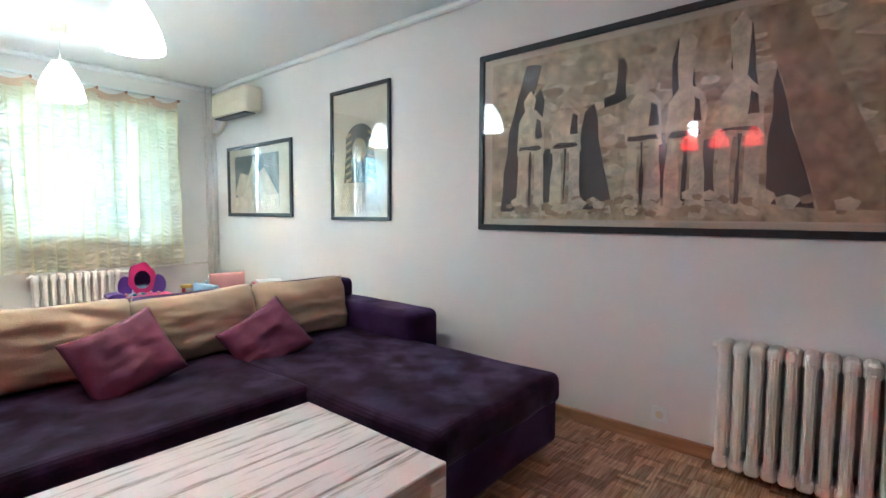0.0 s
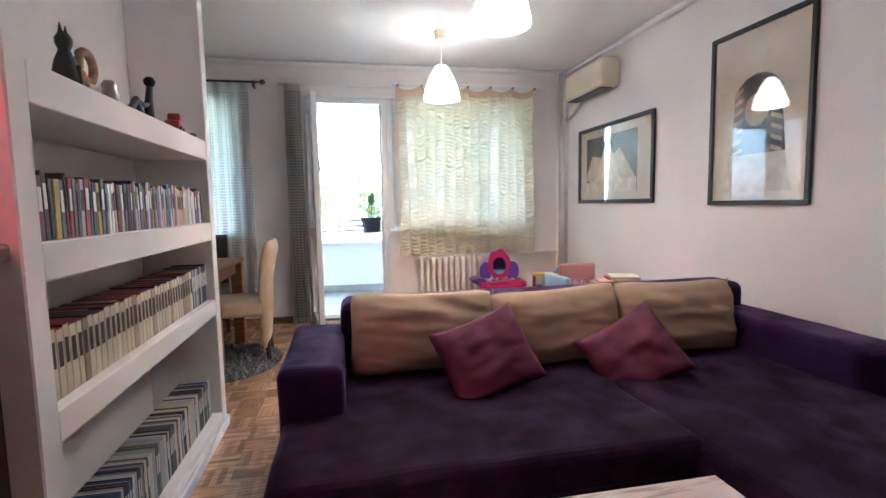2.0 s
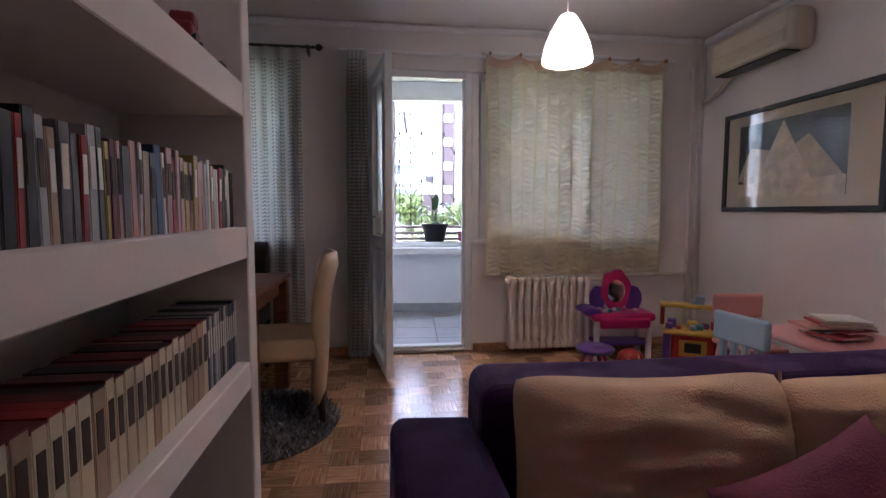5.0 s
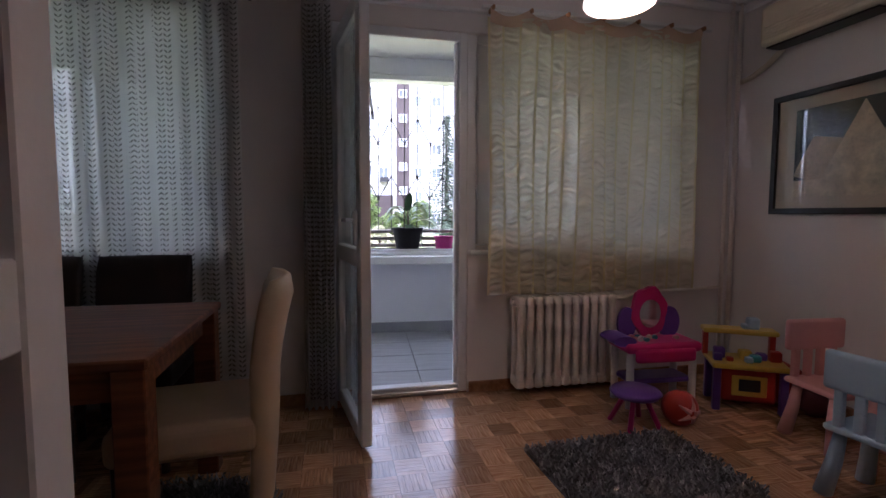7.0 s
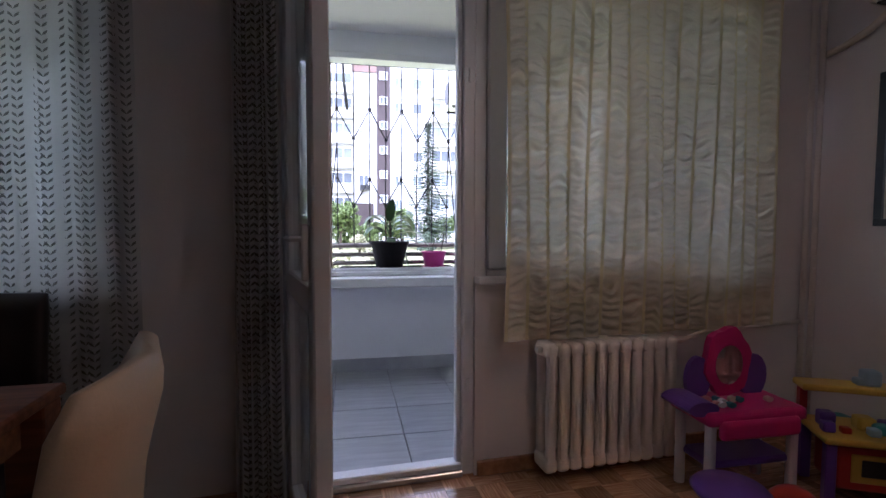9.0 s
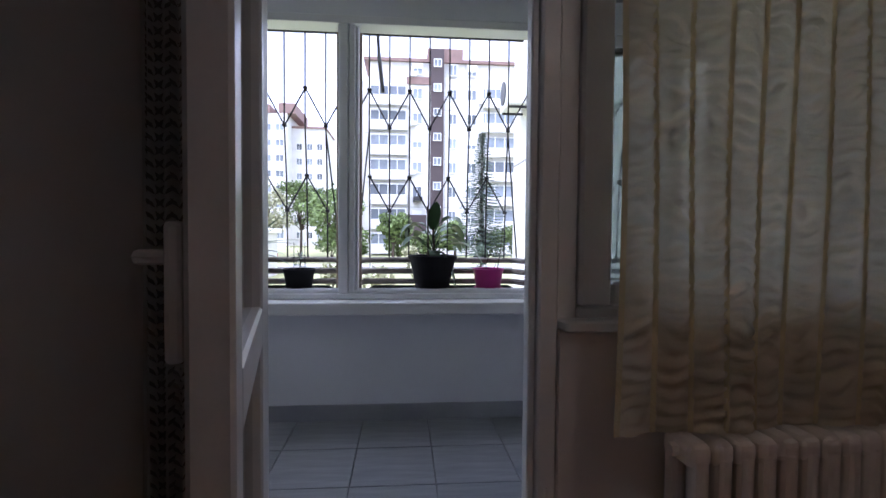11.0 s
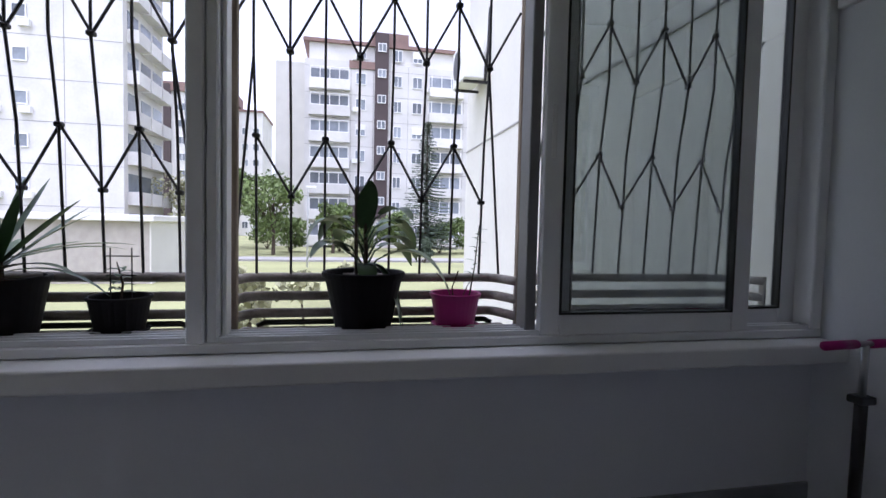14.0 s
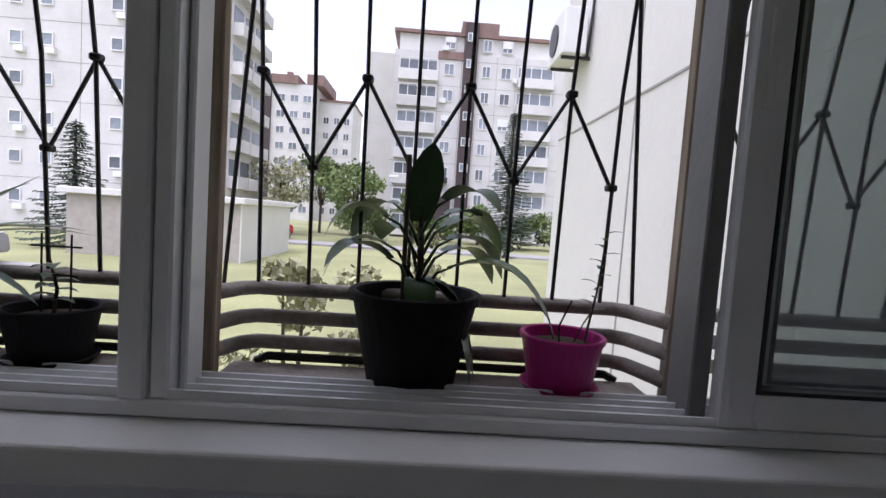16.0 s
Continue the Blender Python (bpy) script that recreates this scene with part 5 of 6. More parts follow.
def oval(bm, cx, cz, rx, rz, y0, y1, n=20, wob=0.0):
    a = [(cx + rx * (1 + wob * math.sin(6 * t)) * math.cos(t), cz + rz * (1 + wob * math.sin(6 * t)) * math.sin(t)) for t in (2 * math.pi * i / n for i in range(n))]
    f0, f1 = [bm.verts.new((x, y0, z)) for x, z in a], [bm.verts.new((x, y1, z)) for x, z in a]
    bm.faces.new(f0[::-1])
    bm.faces.new(f1)
    for i in range(n):
        bm.faces.new((f0[i], f0[(i + 1) % n], f1[(i + 1) % n], f1[i]))
    return bm


v = thing("toy_vanity", "pink and purple plastic toy dressing table with mirror", "toy", pose(1.87, 6.80, 0, 0, 0, -4))
part("tabletop", soft_box(-0.24, 0.24, -0.13, 0.13, 0.33, 0.39, 0.025, 2, 0.004, 2), PINKT, v)
part("drawer_front", soft_box(-0.19, 0.19, -0.15, -0.11, 0.28, 0.36, 0.02, 3, 0.003, 2), PINKT, v)
part("wing", oval(bmesh.new(), -0.24, 0.40, 0.07, 0.03, -0.10, 0.08), PURPLE, v)
for x in (-0.20, 0.20):
    for yy in (-0.09, 0.09):
        part("leg", tube(bmesh.new(), [(x, yy, 0), (x, yy, 0.33)], 0.022, 12), WHITE, v)
part("shelf", soft_box(-0.20, 0.20, -0.09, 0.09, 0.14, 0.17, 0.012, 4, 0.002, 2), PURPLE, v)
part("mirror_frame", oval(bmesh.new(), 0.0, 0.54, 0.115, 0.155, 0.05, 0.085, 24, 0.06), PINKT, v)
part("mirror", oval(bmesh.new(), 0.0, 0.53, 0.07, 0.088, 0.045, 0.052), MIRROR, v)
part("side_panel", oval(bmesh.new(), -0.14, 0.47, 0.06, 0.10, 0.06, 0.085), PURPLE, v)
part("side_panel", oval(bmesh.new(), 0.14, 0.47, 0.07, 0.10, 0.06, 0.085), PURPLE, v)
rt = random.Random(8)
for k in range(9):
    x = rt.uniform(-0.18, 0.18)
    part("trinket", oval(bmesh.new(), x, 0.405, 0.018, 0.012, -0.09 + 0.01 * k, -0.07 + 0.01 * k, 10), rt.choice([WHITE, PALEP, PURPLE, TEALP, ACW]), v)
st = thing("toy_stool", "small purple plastic toy stool on pink feet", "stool", pose(1.56, 6.52, 0))
part("seat", lathe(bmesh.new(), [(0, 0.16), (0.12, 0.165), (0.135, 0.185), (0.12, 0.20), (0, 0.205)], 24), PURPLE, st, smooth=True)
for k in range(4):
    a = 0.8 + k * math.pi / 2
    part("leg", tube(bmesh.new(), [(0.05 * math.cos(a), 0.05 * math.sin(a), 0.165), (0.13 * math.cos(a), 0.13 * math.sin(a), 0.0)], 0.014, 8), PINKT, st)
bl = thing("toy_ball", "red and white patterned rubber ball on the parquet", "ball", pose(1.80, 6.47, 0))
bm = bmesh.new()
bmesh.ops.create_icosphere(bm, subdivisions=3, radius=0.095, matrix=Matrix.Translation((0, 0, 0.095)))
part("skin", bm, REDP, bl, smooth=True)
for a in range(5):
    part("star_patch", tube(bmesh.new(), [Vector((0, 0, 0.095)) + 0.0955 * Vector((math.cos(a * 1.26) * math.sin(q), -math.cos(q), math.sin(a * 1.26) * math.sin(q))) for q in (0.15, 0.5, 0.85)], [0.016, 0.01, 0.003], 6), PALEP, bl, "pale star arm")

kt = thing("toy_kitchen", "red and yellow plastic toy work station heaped with toys", "toy", pose(2.36, 6.62, 0, 0, 0, -30))
part("body", soft_box(-0.14, 0.14, -0.10, 0.10, 0.05, 0.25, 0.02, 3, 0.003, 2), REDP, kt)
part("counter", soft_box(-0.20, 0.20, -0.14, 0.14, 0.25, 0.28, 0.012, 3, 0.003, 2), YELLOWP, kt)
part("oven_door", boxed(-0.09, 0.09, -0.108, -0.10, 0.09, 0.21, 0.004), YELLOWP, kt)
part("oven_window", boxed(-0.055, 0.055, -0.112, -0.108, 0.12, 0.19, 0.003), BLACKP, kt)
for x in (-0.17, 0.17):
    for yy in (-0.11, 0.11):
        part("leg", boxed(x - 0.02, x + 0.02, yy - 0.02, yy + 0.02, 0, 0.25, 0.004), PURPLE, kt)
part("upper_shelf", soft_box(-0.22, 0.18, 0.02, 0.14, 0.42, 0.45, 0.01, 3, 0.003, 2), YELLOWP, kt)
for x in (-0.20, 0.16):
    part("upright", boxed(x - 0.015, x + 0.015, 0.06, 0.10, 0.28, 0.42, 0.003), REDP, kt)
for k in range(12):
    x, yy = rt.uniform(-0.17, 0.17), rt.uniform(-0.10, 0.06)
    z = 0.28 if yy < 0.02 else 0.45
    yy = yy if z < 0.3 else 0.08
    s = rt.uniform(0.018, 0.035)
    part("toy_piece", boxed(x - s, x + s, yy - s, yy + s, z, z + s * rt.uniform(1, 2.2), s * 0.35, 2), rt.choice([TEALP, YELLOWP, REDP, PURPLE, BLUEP]), kt)
for k, (x, yy, s, mt) in enumerate(((2.62, 6.62, 0.13, REDP), (2.64, 6.40, 0.10, BOOKC[9]), (2.60, 6.86, 0.11, TEALP))):
    tb = thing("toy_bag", "crumpled soft toy bag heaped by the wall", "bag", pose(x, yy, 0))
    bm = bmesh.new()
    bmesh.ops.create_icosphere(bm, subdivisions=3, radius=s, matrix=Matrix.Translation((0, 0, s * 0.95)))
    for vv in bm.verts:
        vv.co += vv.co.normalized() * 0.03 * noise.noise(vv.co * 14 + Vector((k, 0, 0)))
        vv.co.z = max(0, vv.co.z)
    part("cloth", bm, mt, tb, smooth=True)


def child_chair(label, m, mat):
    c = thing("child_chair", label, "chair", m, "plastic child chairs")
    part("seat", soft_box(-0.16, 0.16, -0.15, 0.15, 0.27, 0.30, 0.014, 3, 0.002, 2), mat, c)
    for x in (-0.115, 0.115):
        for yy in (-0.10, 0.10):
            part("leg", tube(bmesh.new(), [(x * 1.3, yy * 1.35, 0.0), (x * 1.12, yy * 1.12, 0.14), (x, yy, 0.275)], [0.034, 0.029, 0.022], 12), mat, c, smooth=True)
    for x in (-0.11, -0.037, 0.037, 0.11):
        part("slat", boxed(x - 0.017, x + 0.017, 0.115, 0.145, 0.295, 0.47, 0.006, 2), mat, c)
    part("backrest", soft_box(-0.17, 0.17, 0.11, 0.15, 0.44, 0.60, 0.018, 5, 0.002, 2), mat, c)
    return c


child_chair("pale blue plastic child chair with slatted back", pose(2.08, 5.65, 0, 0, 0, 97), BLUEP)
child_chair("pale pink plastic child chair with slatted back", pose(2.42, 6.13, 0, 0, 0, -4), PALEP)
ch = thing("child_table", "low pale pink child table against the wall", "table", pose(2.49, 5.60, 0))
part("tabletop", soft_box(-0.28, 0.28, -0.32, 0.32, 0.44, 0.475, 0.014, 3, 0.002, 3), PALEP, ch)
for x in (-0.22, 0.22):
    for yy in (-0.26, 0.26):
        part("leg", tube(bmesh.new(), [(x, yy, 0), (x * 0.96, yy * 0.96, 0.44)], [0.034, 0.028], 12), PALEP, ch, smooth=True)
z = 0.475
for k in range(9):
    w, d, t = rt.uniform(0.20, 0.30), rt.uniform(0.15, 0.21), rt.uniform(0.006, 0.016)
    pb = thing("picture_book", "picture book in an untidy stack on the child table", "book", pose(2.48 + rt.uniform(-0.04, 0.04), 5.60 + rt.uniform(-0.05, 0.05), z, 0, 0, rt.uniform(-25, 25)), "stack of picture books")
    part("cover", boxed(-w / 2, w / 2, -d / 2, d / 2, 0.0005, t, 0.001), rt.choice([BOOKC[4], BOOKC[10], BOOKC[5], BOOKC[3], PALEP, BOOKC[1]]), pb)
    part("page_block", boxed(-w / 2 + 0.003, w / 2 + 0.001, -d / 2 - 0.001, d / 2 - 0.003, 0.0025, t - 0.002), PAGES, pb)
    z += t

# ---- balcony things ----
indoors = set(bpy.data.objects)
sc = thing("scooter", "child kick scooter with pink grips leaning in the balcony corner", "scooter", pose(2.39, 8.62, BF))
part("stem", tube(bmesh.new(), [(0.03, 0.02, 0.16), (0.01, 0.0, 0.61)], 0.021, 12), BLACKP, sc, smooth=True)
part("inner_stem", tube(bmesh.new(), [(0.01, 0, 0.61), (0.0, -0.01, 0.81)], 0.013, 10), CHROME, sc, smooth=True)
part("clamp", boxed(-0.025, 0.045, -0.03, 0.03, 0.585, 0.615, 0.006, 2), BLACKP, sc)
part("handlebar", tube(bmesh.new(), [(-0.20, -0.03, 0.815), (0.09, 0.0, 0.81)], 0.011, 10), CHROME, sc, smooth=True)
part("grip", tube(bmesh.new(), [(-0.21, -0.031, 0.815), (-0.05, -0.014, 0.813)], 0.017, 12), PINKPOT, sc, "magenta grip", smooth=True)
part("grip", tube(bmesh.new(), [(0.03, -0.006, 0.81), (0.15, 0.0, 0.81)], 0.017, 12), PINKPOT, sc, "magenta grip", smooth=True)
part("deck", boxed(-0.30, 0.05, -0.055, 0.055, 0.055, 0.075, 0.012, 2), BLACKP, sc)
for x in (0.03, -0.28):
    part("wheel", tube(bmesh.new(), [(x, -0.014, 0.05), (x, 0.014, 0.05)], 0.05, 20), PINKPOT, sc)
dm = thing("doormat", "dark rubber mat on the balcony tiles", "mat", pose(2.24, 8.74, BF))
part("pad", boxed(-0.30, 0.26, -0.13, 0.12, 0.001, 0.014, 0.004), BLACKP, dm)
cd = thing("cable_duct", "white cable duct on the balcony end wall", "cable duct", pose(BX1, 0, 0))
part("duct", boxed(-0.03, -0.001, YW + WALLY, 8.91, 2.13, 2.19, 0.006, 2), WHITE, cd)

# ---- outside ----
GZ = -1.35
bm = bmesh.new()
bmesh.ops.create_grid(bm, x_segments=40, y_segments=40, size=400)
for v in bm.verts:
    v.co = Vector((v.co.x, v.co.y + 300, GZ + 0.12 * noise.noise(v.co * 0.05) * (30 < v.co.y + 300)))
structure("ground", bm, GRASS, "mown lawn between the apartment blocks", "ground")
bm = bmesh.new()
box(bm, -40, 30, 40.2, 43.0, GZ - 0.3, GZ + 0.13)
box(bm, -31, -11.5, 15.0, 24.0, GZ - 0.3, GZ + 0.13)
structure("road", bm, PATHM, "pale asphalt path and parking area", "road")

FW_FRAME = material("far_frame", (0.75, 0.75, 0.74), 0.6, vary=0.05, scale=1, fine=10, bump=0)
JOINT = material("panel_joint", (0.30, 0.29, 0.28), 0.9, vary=0.1, scale=1, fine=10, bump=0)
ACBOX = material("far_ac", (0.72, 0.72, 0.70), 0.6, vary=0.05, scale=3, fine=20, bump=0)


def far_window(parent, x, y, z, w, h, axis="y", leaves=2):
    """A window set in a facade that faces -y, or +x when axis is x."""
    rot = pose(x, y, z, 0, 0, 0 if axis == "y" else 90)
    bm = bmesh.new()
    box(bm, -w / 2, w / 2, -0.09, 0.0, -h / 2, -h / 2 + 0.08)
    box(bm, -w / 2, w / 2, -0.09, 0.0, h / 2 - 0.08, h / 2)
    for k in range(leaves + 1):
        xx = -w / 2 + (w - 0.07) * k / leaves
        box(bm, xx, xx + 0.07, -0.09, 0.0, -h / 2 + 0.08, h / 2 - 0.08)
    f = part("window", bm, FW_FRAME, parent)
    f.matrix_basis = rot
    g = part("pane", boxed(-w / 2 + 0.02, w / 2 - 0.02, -0.055, -0.02, -h / 2 + 0.02, h / 2 - 0.02), PANE, f)
    return f


# block across the lawn
b = thing("apartment_building", "white eight storey panel block with a brown stair strip", "building", pose(-3.76, 61, GZ))
X0, X1, FL, NF = -0.1, 24.0, 2.75, 8
H = FL * NF + 0.6
part("wall", boxed(X0, X1, 0, 13, 0, H - 2.6), CONCRETE, b)
part("wall", boxed(X0 - 3.15, X0 - 0.003, 1.6, 12, 0, H - 2.6), WING, b)
part("attic_wall", boxed(X0 + 0.4, X1 - 0.4, 0.5, 12.5, H - 2.6, H - 0.7), CONCRETE, b)
part("roof", boxed(X0 - 0.2, X1 + 0.2, 0.1, 13.2, H - 0.7, H - 0.35), ROOFM, b)
part("stair_strip", boxed(7.25, 8.7, -0.35, 0.5, 3.2, H + 0.6), BROWNP, b)
part("roof", boxed(6.9, 10.9, 0.3, 9, H - 0.35, H + 0.9), ROOFM, b, "brown stair head roof")
part("parapet_band", boxed(4.5, 7.24, -0.12, 0.0, H - 3.3, H - 2.5), ROOFM, b)
for x in (2.4, 4.6, 10.0, 13.2, 14.8):
    c = part("chimney", boxed(x, x + 0.9, 5, 6, H - 0.36, H + (1.0 if x != 10.0 else 2.0)), ROOFM, b)
    part("chimney_cap", boxed(x - 0.12, x + 1.02, 4.9, 6.1, H + (1.0 if x != 10.0 else 2.0), H + (1.15 if x != 10.0 else 2.15)), ROOFM, c)
for k in range(NF):
    z = 1.5 + FL * k
    if z > H - 1.6:
        continue
    if k < NF - 1:
        part("balcony", boxed(0.4, 4.6, -0.9, -0.02, z - 1.25, z - 0.25), CONCRETE, b)
        part("loggia", boxed(0.5, 4.5, -0.06, 0.02, z - 0.24, z + 1.0), PANE, b)
        part("loggia_glazing", frame_bars(bmesh.new(), 0.5, 4.5, z - 0.24, z + 1.05, -0.85, -0.75, 0.08, 0), FW_FRAME, b)
        for x in (1.5, 2.5, 3.5):
            part("loggia_post", boxed(x - 0.04, x + 0.04, -0.84, -0.76, z - 0.24, z + 1.0), FW_FRAME, b)
        part("balcony", boxed(13.2, 17.0, -0.9, -0.02, z - 1.25, z - 0.25), CONCRETE, b)
        part("loggia", boxed(13.3, 16.9, -0.06, 0.02, z - 0.24, z + 1.0), PANE, b)
        for x in (13.4, 14.5, 15.6, 16.8):
            part("loggia_post", boxed(x - 0.04, x + 0.04, -0.84, -0.76, z - 0.24, z + 1.0), FW_FRAME, b)
    for x, w in ((19.0, 1.1), (21.4, 1.3)):
        far_window(b, x, -0.01, z + 0.25, w, 1.2)
    if k % 3 == 1:
        part("shutter", boxed(5.22, 6.28, -0.12, -0.1, z + 0.3, z + 0.86), ACBOX, b)
        part("shutter", boxed(11.37, 12.43, -0.12, -0.1, z + 0.1, z + 0.86), ACBOX, b)
    if k % 2 == 0:
        part("air_unit", boxed(12.65, 13.1, -0.35, -0.02, z - 0.7, z - 0.25), ACBOX, b)
    for x, w in ((5.75, 1.1), (9.75, 0.9), (11.9, 1.1)):
        far_window(b, x, -0.01, z + 0.25, w, 1.25)
    far_window(b, 7.98, -0.37, z + 0.9, 0.9, 0.9)
    if k % 2:
        part("air_unit", boxed(4.9, 5.6, -0.35, -0.02, z - 0.6, z - 0.1), ACBOX, b)
for x in (4.7, 7.1, 8.85, 10.9, 13.0, 17.2):
    part("panel_seam", boxed(x - 0.02, x + 0.02, -0.012, 0.0, 0, H - 2.7), JOINT, b)
for k in range(1, NF):
    part("panel_seam", boxed(X0 + 0.01, X1 - 0.01, -0.012, 0.0, FL * k - 0.02, FL * k + 0.02), JOINT, b)
part("entrance", boxed(4.4, 6.8, -0.6, 0.0, 0.0, 4.6), BROWNP, b)
part("entrance_roof", boxed(5.3, 6.3, -1.6, 0.0, 6.1, 6.6), BLACKP, b)

# tall block on the other side of the lawn
b = thing("apartment_building", "tall white panel block with small windows and side balconies", "building", pose(0, 45, GZ))
TX = -14.7
part("wall", boxed(TX - 22, TX, 0, 7.5, 0, 40), CONCRETE, b)
for k in range(14):
    z = 2.0 + 2.85 * k
    for x in (TX - 6.2, TX - 8.0, TX - 13.0, TX - 15.2, TX - 19.5):
        far_window(b, x, -0.01, z, 0.9, 0.95, "y", 1)
        if (k + int(x)) % 2:
            part("air_unit", boxed(x + 0.0, x + 0.7, -0.3, -0.01, z - 1.05, z - 0.6), ACBOX, b)
    part("panel_seam", boxed(TX - 21.9, TX - 0.01, -0.012, 0.0, z + 1.3, z + 1.34), JOINT, b)
    for y in (0.6, 2.9, 5.2):
        part("balcony", boxed(TX + 0.002, TX + 0.8, y, y + 2.0, z - 1.3, z - 0.35), CONCRETE, b)
        part("loggia", boxed(TX - 0.02, TX + 0.03, y + 0.1, y + 1.9, z - 0.35, z + 0.95), PANE, b)
for x in (TX - 3.6, TX - 10.6, TX - 17.5):
    part("panel_seam", boxed(x - 0.02, x + 0.02, -0.012, 0, 0, 40), JOINT, b)

# far blocks between them
b = thing("apartment_building", "distant white block with red brown stair strip and roof", "building", pose(0, 98, GZ))
part("wall", boxed(-30, -21, 0, 12, 0, 24.5), CONCRETE, b)
part("wall", boxed(-21, -14.6, 4, 16, 0, 22.6), CONCRETE, b)
part("stair_strip", boxed(-31.2, -28.7, -0.5, 2, 0, 25.6), BROWNP, b)
part("roof", boxed(-30.4, -24, -0.4, 12.4, 24.5, 26.0), ROOFM, b)
part("roof", boxed(-22.5, -19.5, 0, 12, 24.5, 26.4), ROOFM, b)
part("roof", boxed(-21.2, -14.4, 3.8, 16.2, 22.6, 23.0), ROOFM, b)
part("chimney", boxed(-27.0, -26.0, 3, 4, 26.0, 27.4), ROOFM, b)
for k in range(8):
    for x in (-27.0, -24.6, -22.3):
        far_window(b, x, -0.01, 2.0 + 2.85 * k, 1.5, 1.3)
    if k < 7:
        for x in (-19.6, -17.6, -15.7):
            far_window(b, x, 3.99, 2.0 + 2.85 * k, 1.1, 1.3)

# wing of the same house, beside the balcony
b = thing("house_wing", "pale rendered wing wall of the same house with panel joints", "building", pose(0, 0, GZ))
part("wall", boxed(2.70, 12, 9.3, 16.0, 0, 14), WING, b)
for z in (3.91, 6.7, 9.5):
    part("panel_seam", boxed(2.688, 2.7, 9.3, 16.0, z - 0.012, z + 0.012), JOINT, b)
part("panel_seam", boxed(2.688, 2.7, 13.0, 13.02, 0, 14), JOINT, b)
a = thing("outdoor_air_unit", "white outdoor air conditioning unit on the wing wall", "air conditioner", pose(2.7, 15.0, GZ + 4.85))
part("casing", boxed(-0.42, -0.1, -0.42, 0.42, 0, 0.62, 0.02, 2), ACBOX, a)
part("fan_guard", lathe(bmesh.new(), [(0.0, 0.0), (0.22, 0.0), (0.22, 0.02), (0.0, 0.02)], 24, pose(-0.42, 0.08, 0.31, 0, -90, 0)), BLACK, a)
part("bracket", boxed(-0.4, 0, -0.3, -0.26, -0.04, 0), BLACK, a)
part("bracket", boxed(-0.4, 0, 0.26, 0.3, -0.04, 0), BLACK, a)
part("pipe", tube(bmesh.new(), [(-0.05, -0.3, 0.0), (-0.03, -0.35, 0.5), (-0.03, -0.4, 1.1)], 0.02), BLACK, a)

# utility hut
hut = thing("brick_hut", "low flat roofed utility hut of pale brick", "hut", pose(-7.05, 28.2, GZ))
part("wall", boxed(-7, -0.0, 0.0, 7, 0, 2.45), BRICK, hut)
part("side_wall", boxed(0.002, 0.06, -0.02, 7, 0, 2.45), WING, hut, "whitewashed side wall")
part("roof", boxed(-7.25, 0.25, -0.25, 7.25, 2.45, 2.72, 0.03), CONCRETE, hut, "grey flat roof slab")

# ---- trees and shrubs ----
def clumps(centres, r, n, seed, size, flat_z=0.7):
    """Many small leaf cards strewn round the centres."""
    rr = random.Random(seed)
    vs, fs = [], []
    for cx, cy, cz, cr in centres:
        for k in range(n):
            while True:
                p = Vector((rr.uniform(-1, 1), rr.uniform(-1, 1), rr.uniform(-1, 1)))
                if 0.25 < p.length < 1:
                    break
            c = Vector((cx, cy, cz)) + Vector((p.x, p.y, p.z * flat_z)) * cr
            a = Vector((rr.uniform(-1, 1), rr.uniform(-1, 1), rr.uniform(-1, 1))).normalized()
            b2 = a.cross(Vector((rr.uniform(-1, 1), rr.uniform(-1, 1), rr.uniform(-1, 1)))).normalized()
            s, k0 = size * rr.uniform(0.6, 1.4), len(vs)
            vs += [c - a * s, c - b2 * s * 0.6, c + a * s, c + b2 * s * 0.6]
            fs.append((k0, k0 + 1, k0 + 2, k0 + 3))
    me = bpy.data.meshes.new("crown")
    me.from_pydata([tuple(v) for v in vs], [], fs)
    return me


def tree(label, x, y, h, r, mat, seed, n=170, size=0.16):
    t = thing("tree", label, "tree", pose(x, y, GZ))
    rr = random.Random(seed)
    part("trunk", tube(bmesh.new(), [(0, 0, -0.1), (0.05, 0, h * 0.3), (0, 0.05, h * 0.7)], [0.16, 0.11, 0.04], 8), BARK, t)
    cs = []
    for k in range(14):
        a, d = rr.uniform(0, 6.28), rr.uniform(0.1, 0.75) * r
        c = (d * math.cos(a), d * math.sin(a), h * rr.uniform(0.32, 0.86), r * rr.uniform(0.28, 0.5))
        cs.append(c)
        part("limb", tube(bmesh.new(), [(0, 0, h * 0.3), (c[0] * 0.5, c[1] * 0.5, c[2] * 0.8), c[:3]], [0.06, 0.035, 0.012], 5), BARK, t)
    me = clumps(cs, r, n, seed, size)
    me.materials.append(mat)
    share("crown", me, t)


